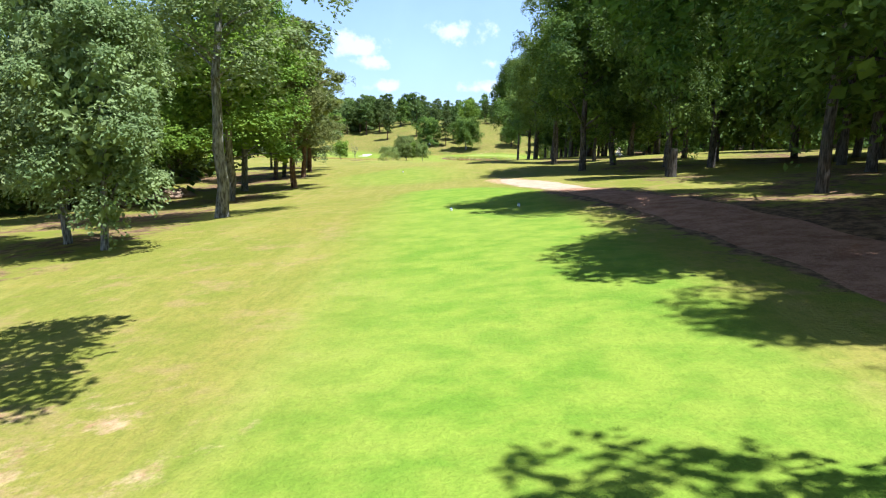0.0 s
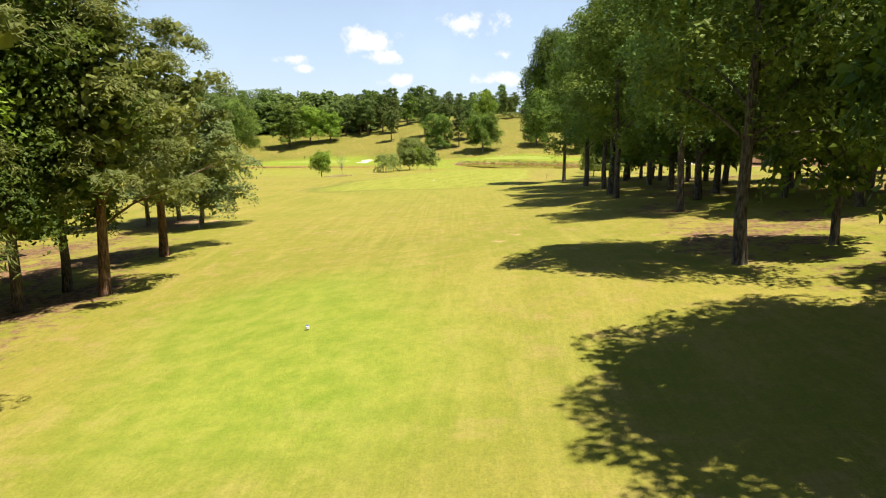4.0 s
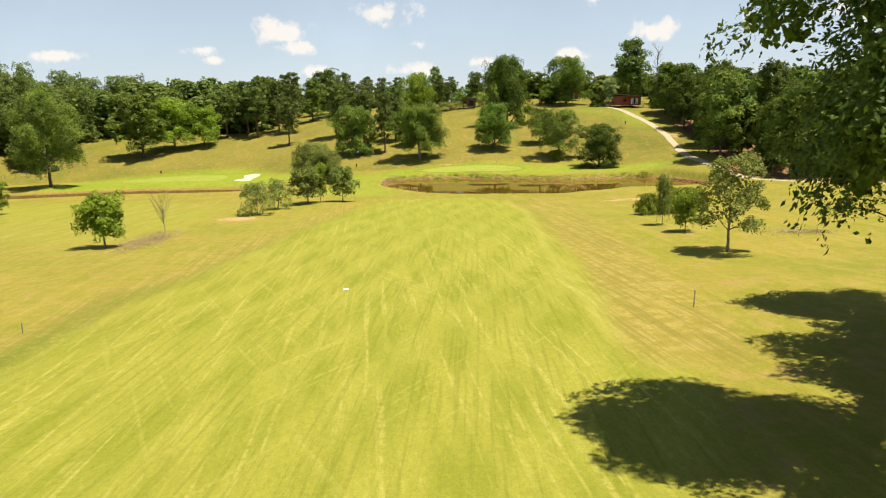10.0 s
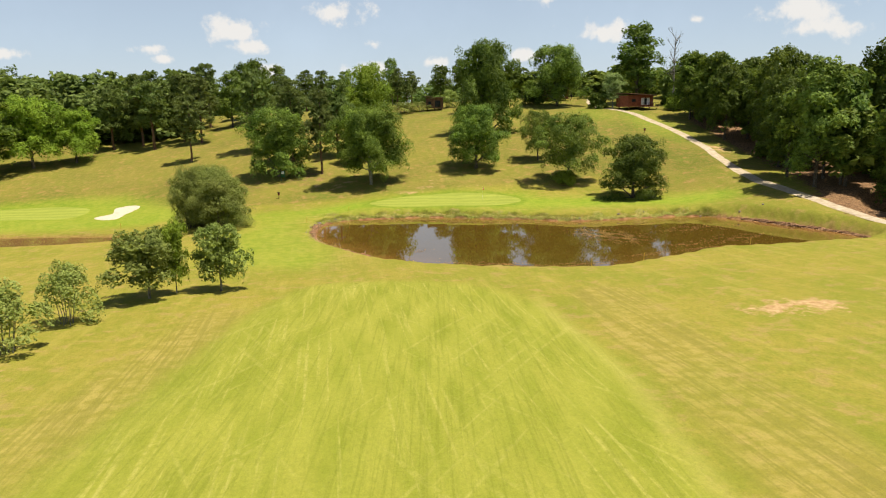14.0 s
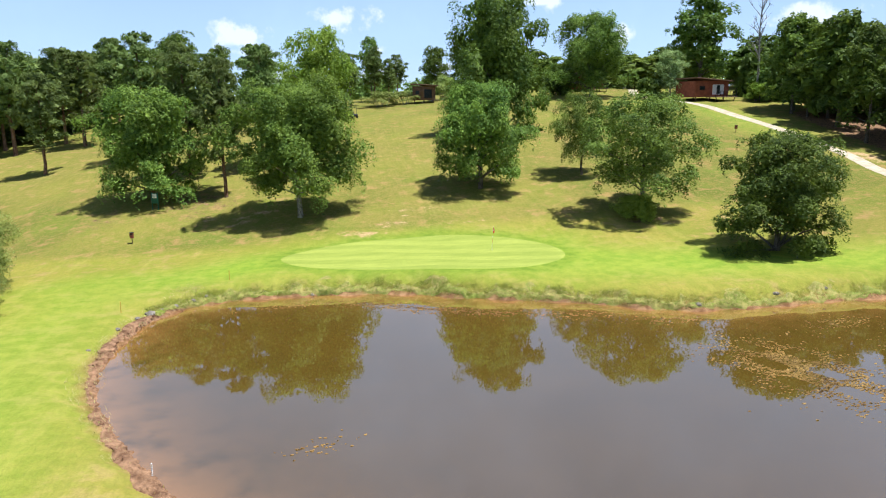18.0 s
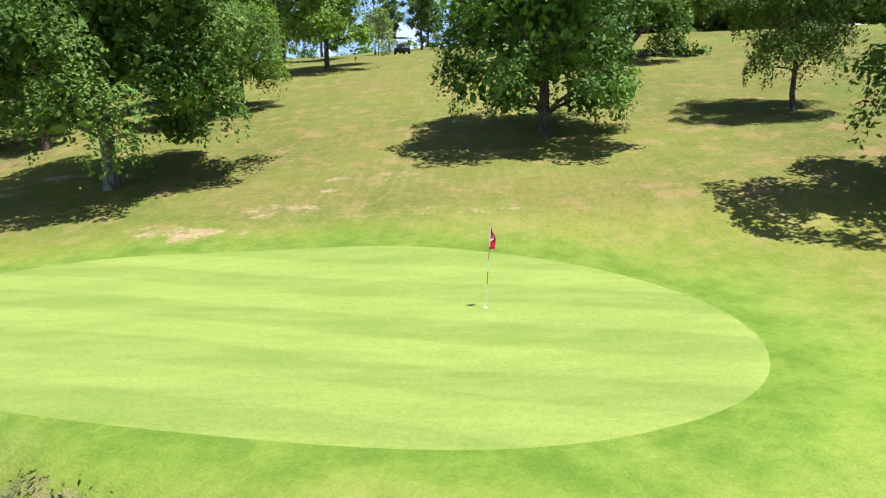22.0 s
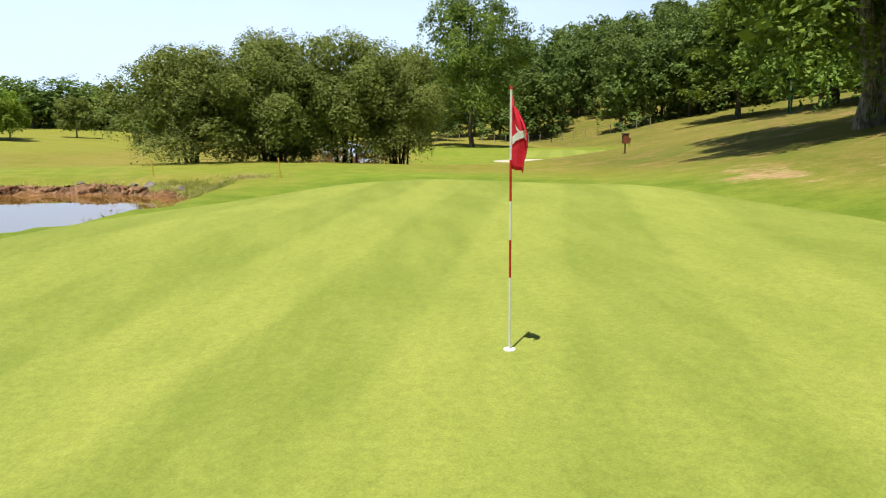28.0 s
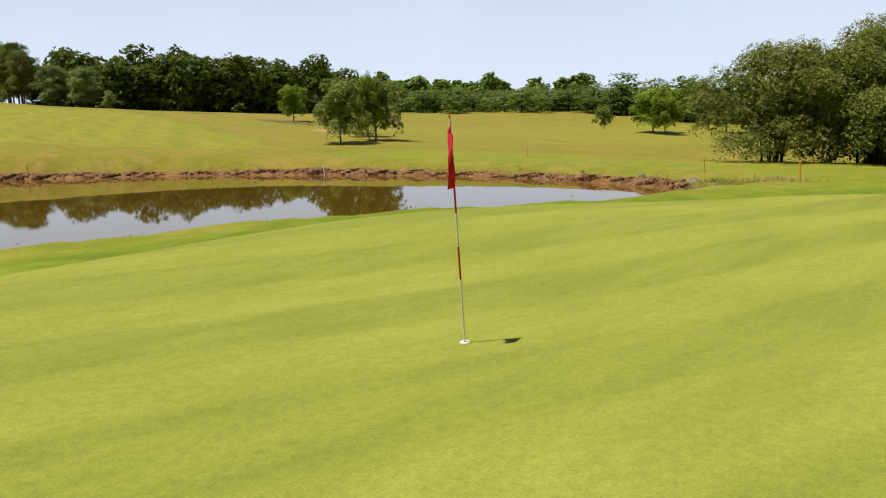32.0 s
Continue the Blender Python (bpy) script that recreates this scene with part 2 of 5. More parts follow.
    groove = n.add("ShaderNodeVectorRotate", {"Vector": p, "Angle": 0.14}, rotation_type="Z_AXIS").outputs[0]
    groove = n.add("ShaderNodeVectorMath", {0: groove, 1: (5.0, 0.10, 1.0)}, operation="MULTIPLY").outputs[0]
    fair_c = n.mix(n.math("MULTIPLY", n.step(n.noise(groove, 1.0, 4, 0.6), 0.50, 0.64), 0.40), fair_c, (0.150, 0.170, 0.020, 1))
    fair_c = n.mix(n.math("MULTIPLY", small, 0.30), fair_c, (0.165, 0.185, 0.024, 1))
    dry_c = n.mix(n.step(mid, 0.4, 0.6), (0.262, 0.216, 0.048, 1), (0.345, 0.275, 0.082, 1))
    dry_c = n.mix(n.math("MULTIPLY", n.step(n.noise(thin, 1.3, 3, 0.5), 0.44, 0.58), 0.75), dry_c, (0.205, 0.176, 0.040, 1))
    dry_c = n.mix(n.math("MULTIPLY", small, 0.30), dry_c, (0.210, 0.190, 0.045, 1))
    bare_c = n.mix(n.step(n.noise(p, 2.6, 6, 0.7), 0.35, 0.65), (0.340, 0.205, 0.100, 1), (0.505, 0.355, 0.195, 1))
    litter_c = n.mix(n.step(n.noise(p, 3.0, 6, 0.75), 0.38, 0.62), (0.095, 0.056, 0.032, 1), (0.290, 0.170, 0.095, 1))
    # long hill grass; by the cart path it also carries painted tree shade
    long = zone("long")
    long_shade_c = n.mix(dry_f, (0.116, 0.132, 0.020, 1), (0.186, 0.160, 0.036, 1))
    long_shade_c = n.mix(n.math("MULTIPLY", small, 0.60), long_shade_c, (0.094, 0.112, 0.016, 1))
    long_shade_c = n.mix(n.math("MULTIPLY", n.step(n.noise(p, 3.4, 7, 0.78), 0.50, 0.62), 0.55), long_shade_c, (0.300, 0.215, 0.085, 1))
    long_shade_c = n.mix(n.math("MULTIPLY", n.step(n.noise(p, 0.23, 4, 0.6), 0.50, 0.66), 0.50), long_shade_c, (0.130, 0.168, 0.022, 1))
    long_shade_c = n.mix(n.math("MULTIPLY", worn, 0.74), long_shade_c, (0.310, 0.188, 0.078, 1))
    rough_c = n.mix(long, rough_c, long_shade_c)
    mown = zone("fairway")
    c = n.mix(mown, rough_c, fair_c)
    c = n.mix(n.math("MULTIPLY", zone("wheels"), 0.55), c, (0.420, 0.380, 0.110, 1))
    c = n.mix(zone("dry"), c, dry_c)
    rim = n.math("MULTIPLY", zone("rim"), n.step(n.math("ADD", n.math("MULTIPLY", n.noise(p, 1.4, 4, 0.7), 0.6), n.math("MULTIPLY", n.noise(p, 6.0, 3, 0.7), 0.4)), 0.34, 0.54))
    c = n.mix(n.math("MULTIPLY", rim, 0.92), c, (0.136, 0.165, 0.024, 1))
    c = n.mix(zone("lush"), c, lush_c)
    collar_c = n.mix(n.step(mid, 0.35, 0.65), (0.112, 0.176, 0.016, 1), (0.168, 0.236, 0.024, 1))
    c = n.mix(n.math("MULTIPLY", zone("collar"), n.math("MULTIPLY", n.step(n.noise(p, 0.8, 5, 0.6), 0.22, 0.42), 0.65)), c, collar_c)
    ragged = n.math("MULTIPLY", n.math("SUBTRACT", n.noise(p, 0.9, 6, 0.72), 0.5), 1.7)

    def torn(name):
        z = zone(name)
        return n.math("MULTIPLY", n.step(n.math("ADD", z, n.math("MULTIPLY", ragged, n.step(z, 0.0, 0.3))), 0.35, 0.65), n.step(z, 0.02, 0.2))

    c = n.mix(torn("litter"), c, litter_c)
    c = n.mix(torn("bare"), c, bare_c)
    c = n.mix(zone("mud"), c, n.mix(n.step(n.noise(p, 1.6, 5, 0.7), 0.35, 0.65), (0.14, 0.068, 0.030, 1), (0.33, 0.185, 0.095, 1)))
    tuft = n.noise(p, 5.0, 4, 0.75)
    grain = n.math("ADD", 0.50, n.math("ADD", n.math("MULTIPLY", fine, 0.55), n.math("MULTIPLY", tuft, 0.45)))
    shade = n.add("ShaderNodeMix", {0: 1.0, 6: c, 7: (1, 1, 1, 1)}, data_type="RGBA", blend_type="MULTIPLY")
    link(n, n.add("ShaderNodeCombineColor", {0: grain, 1: grain, 2: n.math("MULTIPLY", grain, 0.92)}).outputs[0], shade.inputs[7])
    link(n, shade.outputs[2], bsdf.inputs["Base Color"])
    bsdf.inputs["Specular IOR Level"].default_value = 0.1
    relief = n.math("ADD", n.math("MULTIPLY", fine, 0.03), n.math("MULTIPLY", n.noise(p, 4.0, 4, 0.7), 0.06))
    bump(n, bsdf, relief, 0.7, 1.0)
    return m


TURF = ground_material()


def green_material():
    m, n, bsdf = material("putting_green_turf", 0.85)
    p = place(n)
    sep = n.add("ShaderNodeSeparateXYZ", {0: p})
    wob = n.math("MULTIPLY", n.noise(p, 0.6, 4, 0.6), 0.14)
    across = n.math("ADD", n.math("ADD", n.math("MULTIPLY", sep.outputs[1], 0.974), n.math("MULTIPLY", sep.outputs[0], 0.227)), wob)
    band = n.math("MULTIPLY", n.math("SINE", n.math("MULTIPLY", n.math("SUBTRACT", across, 295.55), 2.167)), 0.5)
    band = n.step(band, -0.16, 0.16)
    long = n.add("ShaderNodeVectorMath", {0: p, 1: (0.35, 1.3, 1.0)}, operation="MULTIPLY").outputs[0]
    patch = n.step(n.noise(long, 1.1, 6, 0.68), 0.30, 0.70)
    fine = n.noise(p, 55.0, 3, 0.7)
    c = n.mix(n.math("ADD", n.math("MULTIPLY", band, 0.30), n.math("ADD", 0.09, n.math("MULTIPLY", patch, 0.42))), (0.195, 0.241, 0.036, 1), (0.330, 0.357, 0.067, 1))
    grain = n.math("ADD", 0.22, n.math("ADD", n.math("MULTIPLY", fine, 0.80), n.math("MULTIPLY", n.noise(p, 11.0, 5, 0.8), 0.76)))
    c = n.mix(1.0, c, n.add("ShaderNodeCombineColor", {0: grain, 1: grain, 2: grain}).outputs[0], "MULTIPLY")
    link(n, c, bsdf.inputs["Base Color"])
    bsdf.inputs["Specular IOR Level"].default_value = 0.12
    bump(n, bsdf, n.math("ADD", fine, n.noise(p, 180.0, 2)), 0.5, 0.006)
    return m


GREEN_TURF = green_material()


def water_material(name, colour):
    m, n, bsdf = material(name, 0.012)
    p = place(n)
    mud = n.step(n.noise(p, 0.18, 5, 0.6), 0.3, 0.7)
    murk = n.mix(mud, (*colour, 1), (colour[0] * 1.15, colour[1] * 1.12, colour[2] * 1.1, 1))
    shallow = n.add("ShaderNodeAttribute", attribute_name="shallow").outputs["Fac"]
    shallow = n.math("MULTIPLY", shallow, n.step(n.noise(p, 0.5, 5, 0.6), 0.25, 0.6))
    link(n, n.mix(shallow, murk, (0.300, 0.150, 0.040, 1)), bsdf.inputs["Base Color"])
    bsdf.inputs["IOR"].default_value = 2.45
    bsdf.inputs["Specular IOR Level"].default_value = 1.0
    ripple = n.math("ADD", n.noise(p, 2.2, 3), n.math("MULTIPLY", n.noise(p, 9.0, 2), 0.25))
    bump(n, bsdf, ripple, 0.03, 0.02)
    return m


WATER = water_material("pond_water", (0.090, 0.055, 0.009))
WATER_BROWN = water_material("muddy_water", (0.21, 0.125, 0.045))
SAND = plain("bunker_sand", (0.46, 0.40, 0.30), (0.60, 0.53, 0.41), 0.95, 2.0)


def path_material():
    """Pale trodden sand that turns to red brown leaf-strewn earth under the trees."""
    m, n, bsdf = material("path_dirt", 0.95)
    p = place(n)
    far = n.add("ShaderNodeSeparateXYZ", {0: p}).outputs[1]
    leafy = n.step(n.math("ADD", far, n.math("MULTIPLY", n.math("SUBTRACT", n.noise(p, 0.5, 5, 0.6), 0.5), 9.0)), 42.0, 37.0)
    f = n.step(n.math("ADD", n.math("MULTIPLY", n.noise(p, 1.2, 5, 0.7), 0.6), n.math("MULTIPLY", n.noise(p, 12.0, 4, 0.7), 0.4)), 0.36, 0.64)
    pale = n.mix(f, (0.40, 0.29, 0.175, 1), (0.55, 0.425, 0.285, 1))
    brown = n.mix(f, (0.26, 0.112, 0.052, 1), (0.50, 0.265, 0.150, 1))
    link(n, n.mix(leafy, pale, brown), bsdf.inputs["Base Color"])
    bump(n, bsdf, f, 0.6, 0.04)
    return m


DIRT = path_material()
GRAVEL = plain("path_gravel", (0.34, 0.27, 0.18), (0.52, 0.44, 0.32), 0.95, 1.2, 0, 0.03)
WHITE = plain("white_paint", (0.70, 0.70, 0.68), (0.82, 0.82, 0.80), 0.45, 8.0, 0, 0.002)
RED = plain("red_paint", (0.42, 0.020, 0.020), (0.55, 0.035, 0.030), 0.45, 8.0, 0, 0.002)
CLOTH_RED = plain("red_cloth", (0.50, 0.012, 0.030), (0.66, 0.025, 0.050), 0.8, 12.0, 0, 0.002)
STONE = plain("pond_stone", (0.10, 0.085, 0.07), (0.30, 0.26, 0.21), 0.9, 5.0)
WOOD_RED = plain("red_stained_boards", (0.16, 0.045, 0.025), (0.27, 0.085, 0.045), 0.7, 2.0, 0, 0.01)
WOOD_BROWN = plain("brown_boards", (0.09, 0.050, 0.030), (0.19, 0.110, 0.065), 0.75, 3.0, 0, 0.01)
WOOD_GREY = plain("weathered_wood", (0.20, 0.17, 0.13), (0.42, 0.36, 0.27), 0.85, 6.0, 0, 0.004)
DARK = plain("dark_metal", (0.012, 0.012, 0.012), (0.040, 0.040, 0.042), 0.5, 4.0, 0.3, 0.002)
SIGN_GREEN = plain("green_board", (0.010, 0.070, 0.040), (0.020, 0.110, 0.060), 0.5, 4.0, 0, 0.002)
YELLOW = plain("yellow_paint", (0.50, 0.33, 0.05), (0.66, 0.46, 0.09), 0.5, 9.0, 0, 0.002)
BLUE = plain("blue_plastic", (0.03, 0.08, 0.40), (0.06, 0.13, 0.60), 0.4, 9.0, 0, 0.002)
GLASS = plain("window_glass", (0.02, 0.025, 0.03), (0.03, 0.035, 0.04), 0.05, 2.0, 0, 0.0)
CURTAIN = plain("pale_curtain", (0.50, 0.53, 0.55), (0.68, 0.70, 0.72), 0.9, 6.0)


def bank_material():
    """Matted grass and weeds: straw, fresh green, and shade painted dark into the gaps."""
    m, n, bsdf = material("matted_bank_grass", 0.9)
    p = place(n)
    tall = n.add("ShaderNodeVectorMath", {0: p, 1: (1.0, 1.0, 0.45)}, operation="MULTIPLY").outputs[0]
    fine, mid, wide = n.noise(tall, 26.0, 5, 0.75), n.noise(p, 4.0, 5, 0.7), n.noise(p, 0.8, 4, 0.6)
    c = n.mix(n.step(n.math("ADD", n.math("MULTIPLY", mid, 0.6), n.math("MULTIPLY", wide, 0.4)), 0.40, 0.60), (0.180, 0.222, 0.026, 1), (0.330, 0.275, 0.080, 1))
    c = n.mix(n.math("MULTIPLY", n.step(fine, 0.50, 0.68), 0.7), c, (0.400, 0.340, 0.120, 1))
    c = n.mix(n.math("MULTIPLY", n.step(fine, 0.46, 0.30), 0.75), c, (0.070, 0.090, 0.022, 1))
    link(n, c, bsdf.inputs["Base Color"])
    bump(n, bsdf, n.math("ADD", fine, n.math("MULTIPLY", mid, 0.8)), 0.9, 0.05)
    return m


BANK_GRASS = bank_material()
EARTH = plain("earth_heap", (0.22, 0.14, 0.085), (0.46, 0.31, 0.20), 0.95, 1.6, 0, 0.06)


# ---- lie of the land ----
def smooth(a):
    a = np.clip(a, 0.0, 1.0)
    return a * a * (3.0 - 2.0 * a)


def spline(points, steps=8):
    """A closed smooth outline through a few corners."""
    p = np.array(points, float)
    out = []
    for i in range(len(p)):
        a, b, c, d = p[i - 1], p[i], p[(i + 1) % len(p)], p[(i + 2) % len(p)]
        for k in range(steps):
            u = k / steps
            out.append(0.5 * (2 * b + (c - a) * u + (2 * a - 5 * b + 4 * c - d) * u ** 2 + (3 * b - a - 3 * c + d) * u ** 3))
    return np.array(out)


def inside_distance(x, y, outline):
    """Metres to an outline, positive inside it."""
    x, y = np.asarray(x, float), np.asarray(y, float)
    best, odd = np.full(x.shape, 1e9), np.zeros(x.shape, bool)
    for (ax, ay), (bx, by) in zip(outline, np.roll(outline, -1, 0)):
        ex, ey = bx - ax, by - ay
        u = np.clip(((x - ax) * ex + (y - ay) * ey) / (ex * ex + ey * ey + 1e-12), 0, 1)
        best = np.minimum(best, (x - ax - u * ex) ** 2 + (y - ay - u * ey) ** 2)
        if ey != 0:
            odd ^= ((ay > y) != (by > y)) & (x < ex * (y - ay) / ey + ax)
    return np.where(odd, 1, -1) * np.sqrt(best)


POND = spline([(7, 263.3), (12.5, 257.2), (20, 252), (26, 249.8), (33, 251.2), (42, 255), (52, 255.6), (60, 256.2), (65.5, 258.5), (66.4, 263), (63, 270),
               (58, 278.7), (51.9, 280.9), (38, 280.6), (31, 284), (24.2, 286.6), (17.5, 289.4), (7.3, 289.9), (2.2, 287), (0.9, 281), (1.8, 273)])
CREEK = spline([(-24, 289.5), (-34, 287), (-55, 288), (-95, 284), (-96, 291), (-60, 296.5), (-40, 295), (-29, 293)])
GULLY = spline([(76, 268), (84, 264), (95, 266), (93, 273), (82, 275)])
CREEK_LEVEL, GULLY_LEVEL = -1.35, 1.0
PROFILE_Y = (-80, 0, 35, 58, 90, 112, 143, 165, 177, 203, 225, 247, 258, 270, 290, 300, 306, 310, 314, 318, 323, 340, 360, 400, 425, 470, 560, 700, 1400)
PROFILE_Z = (12.4, 11.9, 11.5, 10.4, 10.0, 8.9, 7.2, 5.8, 5.0, 3.9, 2.5, 1.35, 0.8, 0.7, 0.7, 0.85, 0.95, 1.6, 2.6, 3.4, 4.3, 7.3, 10.3, 14.2, 15.0, 13.6, 9.5, 6.0, 2.0)
SLOPE_Y = (-80, 0, 60, 115, 130, 165, 180, 203, 247, 262, 290, 300, 310, 318, 360, 420, 700)
SLOPE_Z = (0.09, 0.10, 0.105, 0.06, 0.05, 0.03, 0.01, 0.02, 0.01, 0.01, 0.015, 0.035, 0.055, 0.055, 0.06, 0.05, 0.02)


def height(x, y):
    """The ground's height, in metres over the pond."""
    x, y = np.asarray(x, float), np.asarray(y, float)
    left = smooth((-x - 8) / 34)
    back = y - 16 * left * smooth((y - 285) / 20)
    p = sum(np.interp(back + k, PROFILE_Y, PROFILE_Z) for k in (-6, -3, 0, 3, 6)) / 5
    flat = np.exp(-(((x - 21) / 17) ** 4) - ((y - 295.5) / 8.5) ** 4)
    s = np.interp(back, SLOPE_Y, SLOPE_Z)
    z = p + s * 65 * np.tanh(x / 65)
    lip = 0.30 * smooth((295 - y) / 4) * np.clip(0.7 + 0.04 * (x - 23), 0.3, 1.1)  # the green rises towards the water
    z = z + flat * (1.24 + 0.012 * (y - 298) + lip - z) * 0.96
    z = z - 1.5 * smooth((-x - 9) / 22) * np.exp(-((y - 292) / 24) ** 2)
    z = z + 2.6 * smooth((x - 52) / 26) * np.exp(-((y - 288) / 22) ** 2)
    z = z + 2.5 * smooth((-x - 70) / 130) * smooth((300 - y) / 120) + 3.0 * smooth((-x - 150) / 250)
    z = z + 9.0 * smooth((-x - 100) / 60) * smooth((y - 304) / 30) * smooth((470 - y) / 60)  # wooded slope
    z = z - 0.5 * np.exp(-((x - 1) / 9) ** 2 - ((y - 306) / 7) ** 2)  # dell beside the green
    z = z + 0.5 * np.exp(-(((x - 1) / 8) ** 4) - ((y - 76) / 9) ** 4)
    z = z + 0.10 * np.sin(x * 0.21 + 1) * np.sin(y * 0.17) + 0.05 * np.sin(x * 0.53 + y * 0.31)
    for outline, level, bank in ((POND, 0.0, 2.1), (CREEK, CREEK_LEVEL, 3.0), (GULLY, GULLY_LEVEL, 3.0)):
        near = (x > outline[:, 0].min() - 9) & (x < outline[:, 0].max() + 9) & (y > outline[:, 1].min() - 9) & (y < outline[:, 1].max() + 9)
        if not near.any():
            continue
        d = np.full(x.shape, -99.0)
        d[near] = inside_distance(x[near], y[near], outline)
        d = d + 0.18 * np.sin(x * 1.9 + 0.7 * y) + 0.14 * np.sin(y * 2.3 - x) * (d < 2)
        shore = level + 0.26 + 0.035 * np.clip(-d, 0, 9)
        z = np.where(d > -bank, z + (np.maximum(shore, level + 0.26) - z) * smooth((d + bank) / (bank - 0.4)), z)
        z = np.where(d > -0.35, np.minimum(z, level + 0.26 - 0.75 * (d + 0.35)), z)
        z = np.where(d > 0, np.maximum(z, level - 1.4), z)
    return z
# ---- end of the land ----


# ---- mesh helpers ----
def array_mesh(name, verts, quads, mat, smooth_faces=False):
    """A mesh from arrays of corners and of faces with equal corner counts."""
    me = bpy.data.meshes.new(name)
    k = quads.shape[1]
    me.vertices.add(len(verts))
    me.vertices.foreach_set("co", np.ascontiguousarray(verts, dtype=np.float32).ravel())
    me.loops.add(quads.size)
    me.loops.foreach_set("vertex_index", np.ascontiguousarray(quads, dtype=np.int32).ravel())
    me.polygons.add(len(quads))
    me.polygons.foreach_set("loop_start", np.arange(0, quads.size, k, dtype=np.int32))
    me.polygons.foreach_set("use_smooth", np.full(len(quads), smooth_faces))
    me.update(calc_edges=True)
    me.materials.append(mat)
    return me


def part(name, bm, mat, parent, label=""):
    """Links a bmesh (or a mesh) as one mesh object under a thing or a part."""
    if isinstance(bm, bmesh.types.BMesh):
        me = bpy.data.meshes.new(name)
        bm.to_mesh(me)
        bm.free()
        me.materials.append(mat)
    else:
        me = bm
    ob = new(name, me)
    ob.parent = parent
    return tagged(ob, label)


def thing(name, label, category, at, group="", kind=""):
    return tagged(at if isinstance(at, bpy.types.Object) else stand(name, at), label, category, group, kind)


def stand(name, m):
    ob = new(name)
    ob.matrix_basis = m
    return ob


def box(size, at=(0, 0, 0), bevel=0.0, bm=None, turn=None):
    bm = bm or bmesh.new()
    m = Matrix.Translation(at) @ (turn or Matrix()) @ Matrix.Diagonal((*size, 1))
    made = bmesh.ops.create_cube(bm, size=1, matrix=m)
    if bevel:
        edges = {e for v in made["verts"] for e in v.link_edges}
        bmesh.ops.bevel(bm, geom=list(edges), offset=bevel, segments=1, affect="EDGES")
    return bm


def rod(r1, r2, low, high, sides=10, bm=None, x=0, y=0):
    bm = bm or bmesh.new()
    bmesh.ops.create_cone(bm, cap_ends=True, segments=sides, radius1=r1, radius2=r2, depth=high - low,
                          matrix=Matrix.Translation((x, y, (low + high) / 2)))
    return bm


def land(x, y):
    return float(height(np.array([x]), np.array([y]))[0])


# ---- ground ----
def spaced(stops):
    out = [stops[0][0]]
    for (a, step), (b, _) in zip(stops, stops[1:]):
        k = max(1, round((b - a) / step))
        out += [a + (b - a) * i / k for i in range(1, k + 1)]
    return np.array(out)


FAIRWAY = spline([(-20.2, 152), (-16, 145.4), (-9, 142.9), (3, 143), (10, 152), (12.2, 166), (13.8, 178), (14.8, 190), (15.8, 206), (18.3, 224), (17, 238), (10, 246), (1, 246.5), (-4, 234), (-9, 209), (-13, 195), (-16, 183), (-19, 170), (-20.6, 160)])
TEE = spline([(-3.6, -6), (4.5, -6), (4.6, 12), (5.0, 20), (4.6, 32), (4.2, 41), (1.8, 47.5), (-3, 47.5), (-4.4, 30), (-3.6, 12)])
TEE_TWO = spline([(-8, 64), (-2, 62.8), (0.2, 66), (-0.6, 72), (-4, 79), (-9, 79), (-10.6, 75)])
APRON = spline([(-12, 268), (-7, 258), (2, 258), (-0.8, 281), (0.5, 289), (8, 292.5), (20, 290.5), (33, 286.5), (48, 284.5), (62, 283), (64, 289), (46, 293), (37, 297),
                (34.5, 301), (22, 304.8), (10.5, 303), (1, 299), (-10, 296), (-8, 284)])
APRON_TWO = spline([(-26, 299), (-50, 300), (-75, 298), (-80, 316), (-60, 328), (-38, 328), (-27, 318), (-18, 306)])
LEFT_FAIRWAY = spline([(-32, 206), (-52, 216), (-90, 222), (-120, 240), (-90, 262), (-60, 268), (-40, 262), (-26, 250), (-24, 225)])
# pale mown lanes on both sides of the fairway, and a wheel track within it
LANE_HIGH = ((24, 236), (22, 220), (19, 200), (17.5, 188), (16.5, 180), (14.2, 169), (11.5, 157))
LANE_LOW = ((-5.5, 238), (-11.5, 208), (-14.5, 195), (-16.9, 183), (-19.8, 170), (-21.6, 160), (-21.4, 152), (-18.2, 146.4), (-11, 142.4))
WHEELS = ((18.4, 236), (17.3, 216.5), (13.7, 192.5), (11.6, 178.6), (9.5, 160))
GREEN = spline([(9.2, 298.6), (11.2, 295.2), (17.4, 292.3), (23, 290.8), (28, 290.7), (31.6, 292.2), (33.2, 295.4), (32.4, 299), (29.4, 301.9), (23.2, 303.9), (15.4, 303.5), (10.8, 301.5)])
GREEN_TWO = spline([(-39, 318), (-40, 310.5), (-48, 311), (-56, 312.5), (-64, 316), (-64, 322), (-53, 325), (-43, 322)])
WOOD_RIGHT = spline([(11, 14), (9.5, 40), (13, 50), (11, 62), (9, 75), (10.5, 95), (12, 125), (14, 150), (40, 158), (80, 150), (90, 60), (60, 0), (25, -20), (14, -5)])
WOOD_LEFT = spline([(-13, 20), (-12.5, 40), (-14, 60), (-14, 75), (-17, 95), (-21, 112), (-26, 118), (-36, 112), (-34, 80), (-28, 50), (-24, 24)])
WOOD_PATH = spline([(70, 262), (74, 282), (82, 305), (86, 330), (92, 350), (120, 350), (140, 300), (130, 240), (95, 235)])
WOOD_SIGN = spline([(-12, 314), (-2, 311), (8, 309.5), (12, 314), (6, 320), (-2, 325), (-12, 326)])

